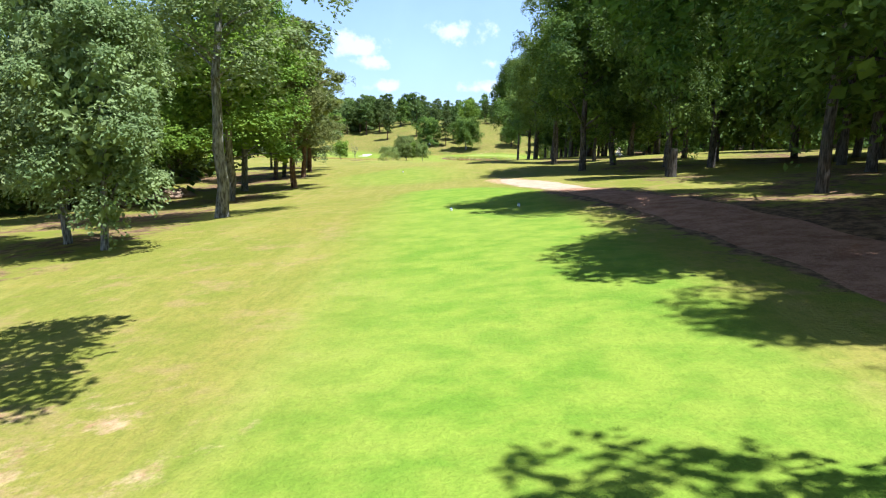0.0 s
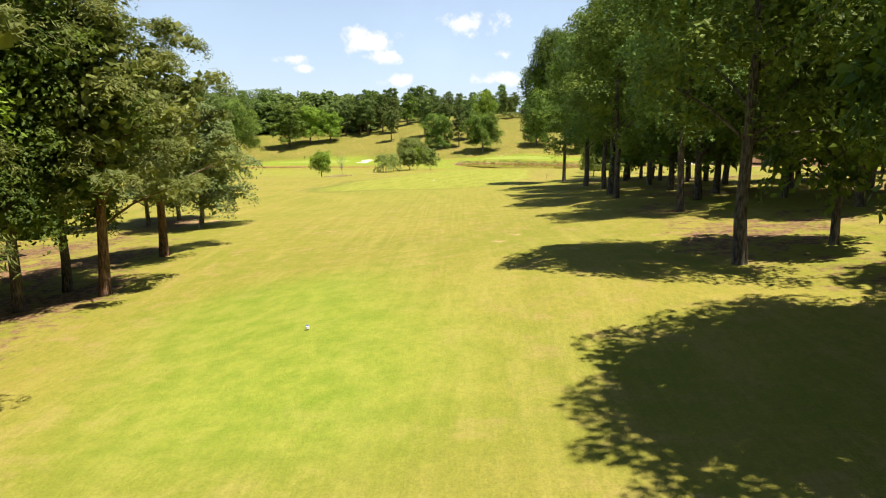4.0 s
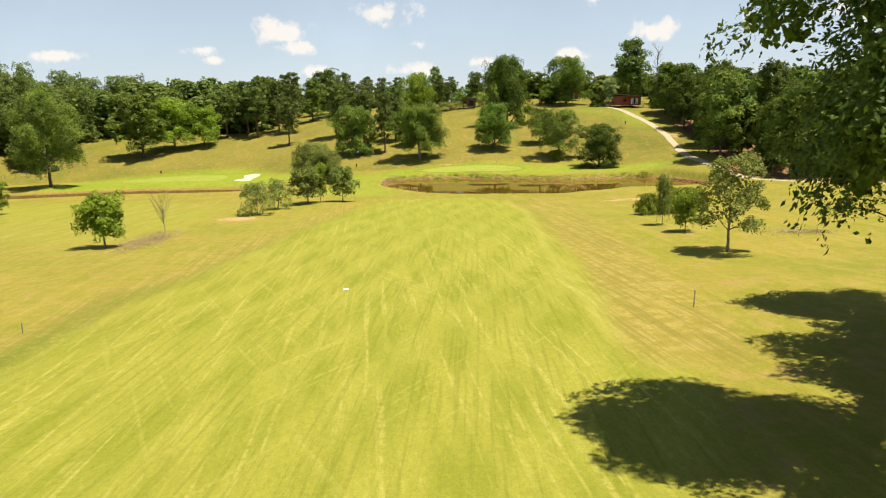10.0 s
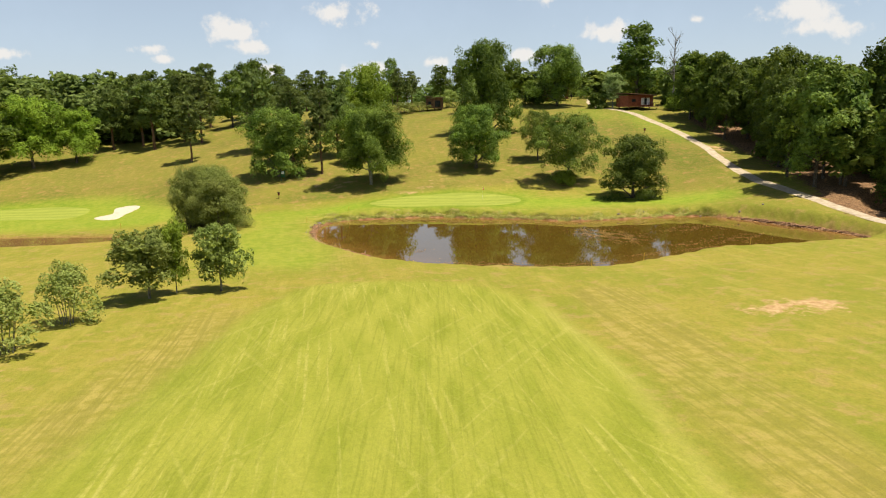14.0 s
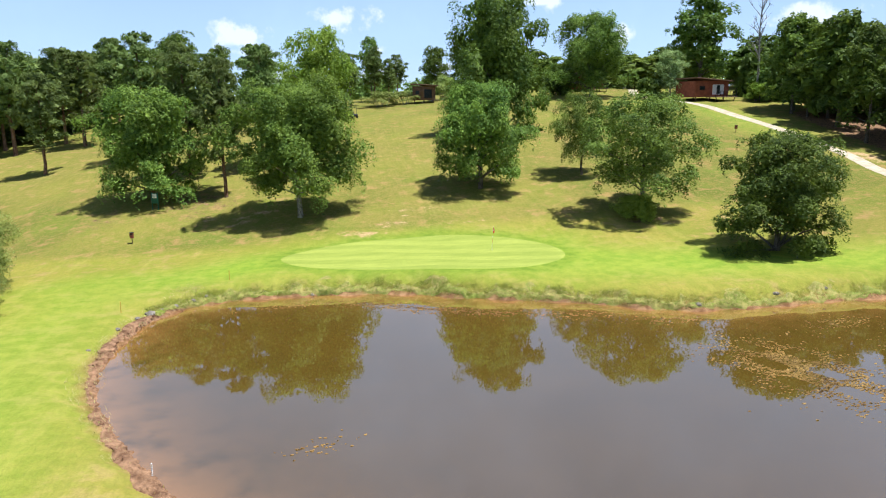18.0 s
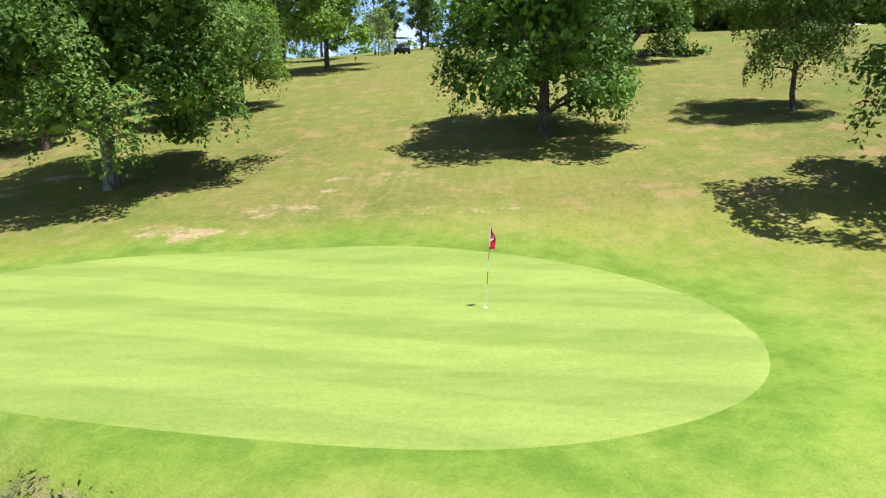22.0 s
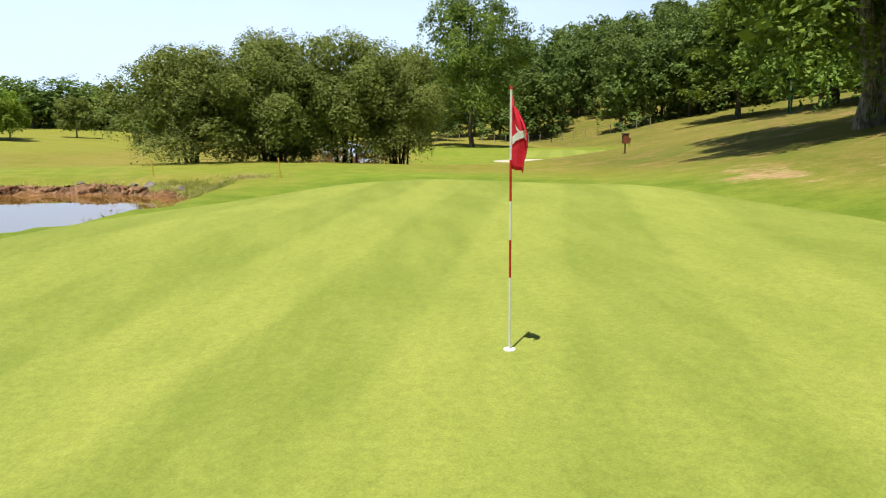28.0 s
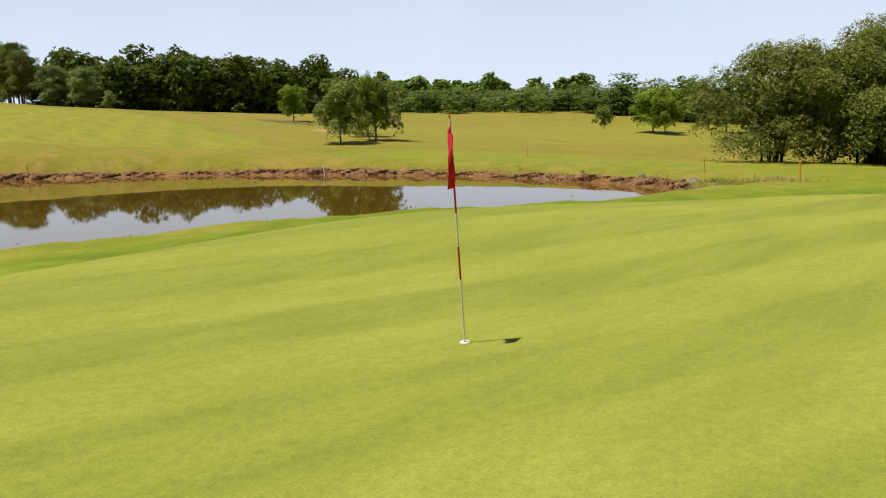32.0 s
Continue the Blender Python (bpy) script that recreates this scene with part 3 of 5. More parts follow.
xs = spaced([(-2600, 150), (-600, 60), (-240, 10), (-120, 3), (-30, 1.2), (-6, 0.6), (70, 1.5), (110, 4), (180, 12), (400, 70), (900, 170), (2600, 170)])
ys = spaced([(-1500, 150), (-300, 40), (-60, 4), (-10, 1.5), (60, 2.0), (244, 0.6), (310, 1.0), (335, 2.5), (420, 8), (560, 40), (900, 150), (3200, 150)])


def soft(outline, x, y, edge):
    return smooth((inside_distance(x, y, outline) + edge) / (2 * edge))


def spots(x, y, places):
    f = np.zeros(x.shape)
    for px, py, rx, ry, amount in places:
        f = np.maximum(f, amount * np.exp(-((x - px) / rx) ** 2 - ((y - py) / ry) ** 2))
    return f


SAND_LINE = ((11.5, -14), (8.8, 6), (8.8, 14), (8.8, 22), (8.4, 28), (7.7, 33), (6.5, 39), (5.7, 45), (5.0, 51), (4.3, 57.5))


def beside(x, y, line, wide):
    """1 on a path, falling to 0 at its verge."""
    d = np.full(x.shape, 1e9)
    for (ax, ay), (bx, by) in zip(line, line[1:]):
        ex, ey = bx - ax, by - ay
        u = np.clip(((x - ax) * ex + (y - ay) * ey) / (ex * ex + ey * ey), 0, 1)
        d = np.minimum(d, np.hypot(x - ax - u * ex, y - ay - u * ey))
    return 1 - smooth((d - wide) / 1.5)


def build_ground():
    gx, gy = np.meshgrid(xs, ys)
    x, y = gx.ravel(), gy.ravel()
    z = height(x, y)
    nx, ny = len(xs), len(ys)
    i = (np.arange(ny - 1)[:, None] * nx + np.arange(nx - 1)[None]).ravel()
    quads = np.stack([i, i + 1, i + nx + 1, i + nx], 1)
    me = array_mesh("ground", np.stack([x, y, z], 1), quads, TURF, True)
    wild = 0.5 + 0.5 * np.sin(x * 0.31 + 2 * np.sin(y * 0.11)) * np.sin(y * 0.27 + 1.5 * np.sin(x * 0.13))
    shore = inside_distance(x, y, POND)
    creek = inside_distance(x, y, CREEK)
    edge = inside_distance(x, y, FAIRWAY) + 0.5 * np.sin(x * 0.4 + y * 0.23)
    ring = -inside_distance(x, y, GREEN)
    zones = {
        "rim": np.exp(-((edge - 0.4) / 1.3) ** 2) * smooth((5 - x) / 10) * np.clip(smooth((196 - y) / 40) + 0.25, 0, 1),
        "wheels": beside(x, y, WHEELS, -0.6),
        "collar": smooth((ring + 0.6) / 0.6) * smooth((1.9 - ring + 0.3 * np.sin(x * 0.9)) / 1.3),
        "fairway": np.maximum(np.maximum(soft(FAIRWAY, x, y, 0.9), spots(x, y, [(-2, 122, 12, 24, 0.45), (-1, 64, 8, 24, 0.3)])), 0.8 * soft(LEFT_FAIRWAY, x, y, 3.0)),
        "lush": np.clip(np.maximum.reduce([soft(TEE, x, y, 0.8) * smooth((x + 6.0) / 5.5), 0.6 * soft(TEE_TWO, x, y, 3.0), 0.85 * soft(APRON, x, y, 4.0) * (0.72 + 0.28 * smooth((x + 3) / 9)), 0.7 * soft(APRON_TWO, x, y, 3.0)])
                        + spots(x, y, [(78, 345, 5, 20, 0.5), (70, 360, 6, 12, 0.4), (-2, 215, 30, 20, 0.10)]), 0, 1),
        "dry": np.clip(np.maximum.reduce([1.0 * beside(x, y, LANE_HIGH, 1.9), 0.95 * beside(x, y, LANE_LOW, 1.1),
                                          spots(x, y, [(-2, 58, 12, 12, 0.5), (-3, 108, 16, 30, 0.45), (24, 330, 30, 14, 0.35), (8, 345, 40, 16, 0.4), (26, 311, 14, 4.5, 0.35), (-40, 345, 40, 16, 0.4), (-45, 200, 30, 40, 0.6), (-30, 250, 14, 20, 0.4),
                                                       (-3, 272, 4, 16, 0.45), (3, 258, 6, 8, 0.35)])]) * (0.55 + 0.45 * wild), 0, 1),
        "litter": np.clip(np.maximum.reduce([0.62 * soft(WOOD_RIGHT, x, y, 3) * (0.25 + 0.75 * wild), 0.7 * soft(WOOD_LEFT, x, y, 2.5) * (0.3 + 0.7 * wild), soft(WOOD_PATH, x, y, 3),
                                             0.42 * soft(WOOD_SIGN, x, y, 2) * (0.4 + 0.6 * wild), 0.85 * beside(x, y, SAND_LINE[:7], 1.3), spots(x, y, [(9.6, 20, 3.2, 16, 0.9), (13.5, 21, 4.5, 14, 0.75), (44, 304, 3, 2.5, 0.5)])]), 0, 1),
        "bare": np.maximum.reduce([0.75 * beside(x, y, SAND_LINE[6:], 0.7), spots(x, y, [(16.4, 305.9, 3.2, 1.3, 0.56), (19.6, 307.8, 3.0, 1.3, 0.46), (26.5, 306.8, 4.5, 1.6, 0.36), (22, 311, 6, 2.5, 0.34), (13, 302.6, 2.0, 0.8, 0.40), (3.6, 312.2, 1.4, 0.8, 0.62), (4.6, 313.6, 1.4, 0.9, 0.66), (6.6, 314.7, 1.8, 0.8, 0.6), (1.0, 314.4, 2.0, 1.2, 0.6), (33.4, 227.6, 4.3, 2.2, 0.74), (36.2, 227.3, 1.9, 1.5, 1.0), (-34, 158, 2.6, 5, 0.55), (36.5, 189.5, 2.2, 1.6, 0.5), (-19.5, 226.5, 3.6, 3.6, 0.8),
                                                (-25.5, 206.5, 2.0, 6, 0.55), (4.2, 58, 1.8, 3.0, 0.62), (5.2, 50, 2.1, 6, 0.60), (6.4, 41, 1.9, 4, 0.55), (9, 50, 2, 3, 0.42), (-13.5, 40, 2.0, 1.5, 0.5), (-21, 110, 3, 5, 0.5), (52, 300, 2, 4, 0.45), (80, 318, 3, 5, 0.6),
                                                (-6, 10, 3.5, 4, 0.45), (2.5, 84, 1.0, 1.6, 0.5), (5, 80, 1.2, 0.9, 0.5), (3.5, 88, 0.8, 0.8, 0.45), (-8, 96, 2.2, 1.4, 0.42), (6, 101, 1.2, 1.0, 0.45), (3, 128, 2.0, 1.2, 0.42), (46, 303, 2, 3, 0.45), (-14.5, 63, 2.0, 4, 0.5), (12.5, 17, 3, 6, 0.55)])]),
        # the spots at the end put tree shade beside the cart path into the colour
        "long": np.clip(smooth((y + 16 * smooth((-x - 8) / 34) * -1 - 304) / 4) * (0.55 + 0.45 * wild) + spots(x, y, [(66, 318, 11, 40, 0.95), (60, 298, 12, 10, 0.8), (52, 325, 9, 22, 0.5)]), 0, 1),
        "mud": np.clip(smooth((shore + 0.75) / 0.5) + 0.55 * smooth((creek + 0.8) / 0.6), 0, 1),
    }
    for name, values in zones.items():
        me.attributes.new(name, "FLOAT", "POINT").data.foreach_set("value", values.astype(np.float32))
    ob = new("ground", me)
    tagged(ob, "dry mown golf course grass with greener tees and fairway", "ground", kind="structure")


build_ground()


def grown(outline, by):
    c = outline.mean(0)
    d = outline - c
    return c + d * (1 + by / np.linalg.norm(d, axis=1, keepdims=True))


def sheet(name, outline, mat, lift, label, category, step=0.5, level=None, skirt=True):
    """A surface that lies on the ground within an outline."""
    bm = bmesh.new()
    centre = outline.mean(0)
    k = len(outline)
    rings = max(3, int(np.abs(outline - centre).max() / step))
    verts = []
    for r in range(1, rings + 1):
        q = centre + (outline - centre) * (r / rings)
        zz = np.full(k, level) if level is not None else height(q[:, 0], q[:, 1]) + lift * (1 - 0.75 * (r / rings) ** 6)
        verts.append([bm.verts.new((a, b, c)) for (a, b), c in zip(q, zz)])
    if level is None and skirt:
        q = grown(outline, 0.12)
        verts.append([bm.verts.new((a, b, c)) for (a, b), c in zip(q, height(q[:, 0], q[:, 1]) - 0.05)])
        rings += 1
    mid = bm.verts.new((*centre, level if level is not None else land(*centre) + lift))
    for a in range(k):
        bm.faces.new((mid, verts[0][a], verts[0][(a + 1) % k]))
        for r in range(rings - 1):
            bm.faces.new((verts[r][a], verts[r + 1][a], verts[r + 1][(a + 1) % k], verts[r][(a + 1) % k]))
    for f in bm.faces:
        f.smooth = True
    bmesh.ops.recalc_face_normals(bm, faces=bm.faces[:])
    if bm.faces[0].normal.z < 0:
        bmesh.ops.reverse_faces(bm, faces=bm.faces[:])
    me = bpy.data.meshes.new(name)
    bm.to_mesh(me)
    bm.free()
    me.materials.append(mat)
    return tagged(new(name, me), label, category, kind="structure")


sheet("putting_green", GREEN, GREEN_TURF, 0.03, "closely mown striped putting green", "green", 0.4)
sheet("putting_green", GREEN_TWO, GREEN_TURF, 0.05, "distant pale green putting green beside a bunker", "green", 1.0)
pond = sheet("pond_water", grown(POND, 0.5), WATER, 0, "brown still pond water reflecting trees and sky", "water", 0.6, 0.0)
near = np.array([v.co[:2] for v in pond.data.vertices])
near = np.exp(-np.clip(inside_distance(near[:, 0], near[:, 1], POND), 0, 50) / 2.0)
pond.data.attributes.new("shallow", "FLOAT", "POINT").data.foreach_set("value", near.astype(np.float32))
sheet("creek_water", grown(CREEK, 0.5), WATER_BROWN, 0, "muddy orange brown water of a narrow pond", "water", 1.5, CREEK_LEVEL)
sheet("gully_water", grown(GULLY, 0.5), WATER_BROWN, 0, "dark muddy water among trees", "water", 1.5, GULLY_LEVEL)


def ribbon(name, line, widths, mat, label, lift=0.05):
    """A path that follows the ground along a line."""
    p = np.array(line, float)
    fine = []
    for i in range(len(p) - 1):
        a, b, c, d = p[max(i - 1, 0)], p[i], p[i + 1], p[min(i + 2, len(p) - 1)]
        for k in range(10):
            u = k / 10
            fine.append(0.5 * (2 * b + (c - a) * u + (2 * a - 5 * b + 4 * c - d) * u ** 2 + (3 * b - a - 3 * c + d) * u ** 3))
    fine = np.array(fine + [p[-1]])
    way = np.gradient(fine, axis=0)
    side = np.stack([-way[:, 1], way[:, 0]], 1) / np.linalg.norm(way, axis=1)[:, None]
    wide = np.interp(np.linspace(0, 1, len(fine)), np.linspace(0, 1, len(widths)), widths) / 2
    rng = np.random.default_rng(5)
    cols = np.linspace(-1, 1, 7)
    verts = []
    for i, c in enumerate(cols):
        u = np.arange(len(fine))
        w = wide * c * (1 + 0.07 * np.sin(u * 0.9 + 2 * c) + 0.05 * np.sin(u * 0.37 + c))
        q = fine + side * w[:, None]
        verts.append(np.column_stack([q, height(q[:, 0], q[:, 1]) + lift * (0.3 + 0.7 * (1 - c * c))]))
    verts = np.concatenate(verts)
    m = len(fine)
    quads = [(c * m + i, (c + 1) * m + i, (c + 1) * m + i + 1, c * m + i + 1) for c in range(6) for i in range(m - 1)]
    me = array_mesh(name, verts, np.array(quads)[:, ::-1], mat, True)
    return tagged(new(name, me), label, "path", kind="structure")


ribbon("gravel_path", [(84, 240), (76.5, 248), (70.2, 258), (69.6, 266), (70.0, 276), (71, 290), (75.5, 308), (78.6, 324), (79.6, 342), (78.5, 360), (76.5, 378), (82, 396)], [1.6, 1.8, 1.8, 1.9, 1.9],
       GRAVEL, "pale gravel cart path climbing the hill")
ribbon("sand_path", SAND_LINE, [3.4, 3.4, 3.4, 3.2, 2.8, 2.6, 2.1, 2.8, 2.3, 0.5], DIRT, "worn sandy dirt path beside the tee", 0.03)
BUNKER = spline([(-35.6, 309), (-33.5, 306.2), (-31.6, 307), (-31.5, 312), (-30.6, 318), (-32.5, 320), (-35, 319), (-34, 313)])
sheet("bunker", BUNKER, SAND, 0.06, "pale sand bunker beside the far green", "bunker", 0.6)


# ---- trees ----
def tube(points, radii, sides=8):
    """Corners and faces of a bent, tapering tube."""
    p = np.array(points, float)
    way = np.gradient(p, axis=0)
    way /= np.linalg.norm(way, axis=1)[:, None] + 1e-9
    ref = np.where(np.abs(way[:, 2:3]) > 0.95, [[1.0, 0, 0]], [[0, 0, 1.0]])
    a = np.cross(way, ref)
    a /= np.linalg.norm(a, axis=1)[:, None]
    b = np.cross(way, a)
    ang = np.linspace(0, 2 * np.pi, sides, endpoint=False)
    ring = p[:, None] + np.array(radii)[:, None, None] * (a[:, None] * np.cos(ang)[None, :, None] + b[:, None] * np.sin(ang)[None, :, None])
    n = len(p)
    quads = [(r * sides + s, r * sides + (s + 1) % sides, (r + 1) * sides + (s + 1) % sides, (r + 1) * sides + s) for r in range(n - 1) for s in range(sides)]
    return ring.reshape(-1, 3), np.array(quads)


def joined(pieces):
    verts, faces, k = [], [], 0
    for v, f in pieces:
        verts.append(v)
        faces.append(f + k)
        k += len(v)
    return np.concatenate(verts), np.concatenate(faces)


def leaves(centres, size, rng, slim=0.55, facing=None):
    """A folded leaf spray (one kite each) at every centre, turned roughly to the light side of its clump."""
    n = len(centres)
    f = rng.standard_normal((n, 3)) * 0.60
    if facing is not None:
        f += facing
    f[:, 2] += 0.25
    f /= np.linalg.norm(f, axis=1)[:, None]
    d = rng.standard_normal((n, 3))
    d -= f * (d * f).sum(1)[:, None]
    d /= np.linalg.norm(d, axis=1)[:, None]
    e = np.cross(f, d)
    s = (size * rng.uniform(0.55, 1.35, n))[:, None]
    v = np.stack([centres - d * s, centres - e * s * slim - f * s * 0.16, centres + d * s, centres + e * s * slim - f * s * 0.16], 1)
    return v.reshape(-1, 3), np.arange(4 * n).reshape(n, 4)


def crown_points(rng, n, low, high, radius, clumps, shape="round", clump=0.3):
    """Places of leaves: boughs round the crown, each a heap of drooping sprays with dark gaps between."""
    span = high - low
    golden = 2.399963
    boughs = max(8, int(clumps * 0.42))
    per_bough = 9 if n > 8000 else 7 if n > 3000 else 6
    middles, sprays = [], []
    p1, p2, p3 = rng.uniform(0, 6.28, 3)
    plates = shape == "pine"
    for i in range(boughs):
        u = (i + 0.5) / boughs
        a = i * golden + rng.uniform(-0.5, 0.5)
        lobe = 1 + 0.16 * math.sin(2 * a + p1 + 3 * u) + 0.14 * math.sin(3 * a + p2 - 5 * u) + 0.08 * math.sin(11 * u + p3)
        if shape == "round":
            r = radius * math.sqrt(max(0.02, 1 - (2 * u - 0.74) ** 2 / 1.70)) * rng.uniform(0.50, 0.80) * lobe
        elif shape == "tall":
            r = radius * (0.26 + 0.66 * math.sin(math.pi * min(1, u * 0.84 + 0.16))) * rng.uniform(0.50, 0.88) * lobe
        elif plates:
            r = radius * (0.22 + 0.62 * math.sin(math.pi * min(1, u * 0.75 + 0.22))) * rng.uniform(0.35, 1.0) * lobe
        else:
            r = radius * math.sqrt(max(0.05, 1 - u * u)) * rng.uniform(0.3, 0.74)
        c = clump * radius * rng.uniform(0.85, 1.45) * (0.80 if plates else 1.0)
        z = low + span * u + rng.uniform(-0.04, 0.04) * span
        if u < 0.3 and shape in ("round", "tall"):
            z -= rng.uniform(0.0, 0.07) * span
        z = min(z, high - 0.45 * c)
        middles.append((r * math.cos(a), r * math.sin(a), z, c))
    top = [(0.10 * radius * math.cos(k * 2.1), 0.10 * radius * math.sin(k * 2.1), high - (0.5 + 0.6 * k) * clump * radius, clump * radius) for k in range(2)]
    for x, y, z, c in middles + top:
        out = math.hypot(x, y) + 1e-6
        ox, oy = x / out, y / out
        for k in range(per_bough):
            d = rng.standard_normal(3) + np.array([0.55 * ox, 0.55 * oy, 0.45])
            d /= np.linalg.norm(d)
            flat = 0.34 if plates else 0.78
            reach = c * rng.uniform(0.45, 1.02) * (1.25 if rng.uniform() < 0.08 else 1.0)
            at = np.array([x + d[0] * reach, y + d[1] * reach, z + d[2] * reach * flat])
            way = d * 0.55 + np.array([0.25 * ox, 0.25 * oy, 0.75])
            sprays.append((at, c * rng.uniform(0.32, 0.58), way / np.linalg.norm(way)))
    sizes = np.array([q[1] for q in sprays]) ** 2
    share = np.maximum(3, (n * sizes / sizes.sum()).astype(int))
    out, face = [], []
    for (at, size, way), m in zip(sprays, share):
        side = np.cross(way, (0.31, 0.95, 0.1))
        side /= np.linalg.norm(side)
        other = np.cross(way, side)
        ang, rad = rng.uniform(0, 6.28, m), np.sqrt(rng.uniform(0, 1, m))
        rim = 1 + 0.22 * np.sin(3 * ang + at[0]) + 0.14 * np.sin(5 * ang + at[1])
        rad = rad * rim
        lift = (0.30 - 0.62 * rad ** 2 + rng.normal(0, 0.16, m)) * size
        p = at + (np.cos(ang) * rad * size)[:, None] * side + (np.sin(ang) * rad * size)[:, None] * other + lift[:, None] * way
        p[:, 2] -= 0.22 * size * rad ** 2
        out.append(p)
        face.append(way * 1.15 + ((np.cos(ang) * rad)[:, None] * side + (np.sin(ang) * rad)[:, None] * other) * 0.55)
    return np.concatenate(out), middles, np.concatenate(face)


def tree_meshes(name, seed, h, radius, bare, count, leaf, leaf_mat, bark, clumps=40, shape="round", clump=0.3, thick=0.28, stems=1, lean=0.0, slim=0.55, fill=2.0):
    """The trunk with its limbs, and the crown, of one tree h metres high, with the crown beginning at bare."""
    rng = np.random.default_rng(seed)
    pts, middles, face = crown_points(rng, count, bare + 0.06 * h, h * 0.97, radius, clumps, shape, clump)
    # twigs and leaves deep inside each bough and round the stem
    k = count // 5
    d = rng.standard_normal((k, 3))
    d *= (rng.uniform(0, 1, k) ** 0.4 / np.linalg.norm(d, axis=1))[:, None]
    low, high = bare + 0.12 * h, h * 0.86
    inner = d * (radius * 0.58, radius * 0.58, (high - low) * 0.48) + (0, 0, (low + high) / 2)
    heart = np.array(middles)[np.arange(k // 2) % len(middles)]
    inner[: k // 2] = heart[:, :3] + d[: k // 2] * heart[:, 3:4] * (0.70, 0.70, 0.46)
    v, q = joined([leaves(pts, leaf, rng, slim, face), leaves(inner, leaf * fill, rng, 0.7)])
    crown = array_mesh(name + "_crown", v, q, leaf_mat)
    pieces = []
    for s in range(stems):
        a = s * 2.4 + rng.uniform(0, 1)
        spread = (0.0 if stems == 1 else 0.35 * radius)
        base = np.array([math.cos(a), math.sin(a), 0]) * (0.0 if stems == 1 else 0.16 + 0.08 * s if stems > 2 else 0.2)
        k = 9
        z = np.linspace(0, h * (0.82 if stems == 1 else 0.65), k)
        bend = np.cumsum(rng.normal(0, 0.035 * h / k, (k, 2)), 0)
        bend[0] = 0
        line = np.column_stack([base[0] + bend[:, 0] + (lean * z) + math.cos(a) * spread * (z / h) ** 1.3, base[1] + bend[:, 1] + math.sin(a) * spread * (z / h) ** 1.3, z])
        line[0, 2] = -0.4
        r = thick * (1 - 0.85 * (z / h)) / (1 if stems == 1 else 1.3 if stems == 2 else 2.6)
        r[0] *= 1.45
        line2 = np.insert(line, 1, line[0] * 0.5 + line[1] * 0.5, 0)
        line2[1, 2] = 0.25
        line2[1, :2] = line[0, :2]
        r2 = np.insert(r, 1, r[0] * 0.74)
        pieces.append(tube(line2, r2, 9 if stems == 1 else 6))
        targets = middles[s::max(1, stems * 2)][: (14 if stems == 1 else 5)]
        for x, y, zz, c in targets:
            zs = max(bare * 1.05, zz - 0.55 * math.hypot(x, y) - 0.4)
            zs = min(zs, z[-1] * 0.95)
            at = np.array([np.interp(zs, z, line[:, 0]), np.interp(zs, z, line[:, 1]), zs])
            end = np.array([x, y, zz])
            u = np.linspace(0, 1, 5)[:, None]
            limb = at + (end - at) * u + np.array([0, 0, 0.12]) * np.linalg.norm(end - at) * (u * (1 - u)) * 2 + rng.normal(0, 0.05, (5, 3)) * u * (1 - u) * 4
            r0 = 0.42 * float(np.interp(zs, z, r))
            pieces.append(tube(limb, np.linspace(r0, 0.18 * r0 + 0.008, 5), 5))
    tv, tq = joined(pieces)
    trunk = array_mesh(name + "_trunk", tv, tq, bark, True)
    return trunk, crown


STOCK = {}


def stock(key, kinds):
    """One thing of its kind, to be copied, kept out of the place until copied."""
    STOCK.setdefault(key, []).append(kinds)


def stock_tree(key, *args, **more):
    stock(key, (args[1], args[2], tree_meshes(key, *args, **more)))


# key: seed, height, radius, bare trunk, leaves, leaf size, leaf and bark materials
for s in (1, 2, 3):
    stock_tree("oak", 10 + s, 12.0, 6.0, 1.0, 25000, 0.128, LEAF_OAK, BARK, clumps=66, clump=0.28, thick=0.30)
    # mostly dark leaves below: the deep shade of the wood put into their colour
    stock_tree("forest", 20 + s, 18.0, 5.2, 3.3, 26000, 0.108, (LEAF_DARK, LEAF_OAK, LEAF_DARK)[s - 1], BARK, clumps=82, shape="tall", clump=0.29, thick=0.27)
    stock_tree("mid", 25 + s, 18.0, 5.2, 2.8, 6000, 0.235, (LEAF_DARK, LEAF_OAK, LEAF_DARK)[s - 1], BARK, clumps=66, shape="tall", clump=0.30, thick=0.27)
    stock_tree("wood", 30 + s, 17.0, 5.5, 2.2, 2300, 0.44, (LEAF_DARK, LEAF_OAK, LEAF_DARK)[s - 1], BARK, clumps=50, shape="tall", clump=0.33, thick=0.26)
for s in (1, 2):
    stock_tree("forest_light", 35 + s, 18.0, 5.2, 4.4, 21000, 0.112, (LEAF_OAK, LEAF_WOOD)[s - 1], BARK, clumps=76, shape="tall", clump=0.28, thick=0.25, fill=1.5)
stock_tree("edge_tree", 39, 20.0, 5.8, 6.2, 40000, 0.112, LEAF_DARK, BARK, clumps=110, shape="tall", clump=0.28, thick=0.27, fill=2.2)
stock_tree("tall_thin", 48, 17.0, 4.2, 6.2, 13000, 0.105, LEAF_GREY, BARK_PALE, clumps=64, shape="tall", clump=0.28, thick=0.24, fill=1.2)
stock_tree("slender", 57, 7.6, 3.0, 1.7, 6500, 0.105, LEAF_WILLOW, BARK_PALE, clumps=44, clump=0.30, thick=0.12, fill=1.2)
stock_tree("airy", 55, 12.0, 5.4, 2.4, 26000, 0.112, LEAF_OAK, BARK, clumps=66, clump=0.26, thick=0.22, fill=1.3)
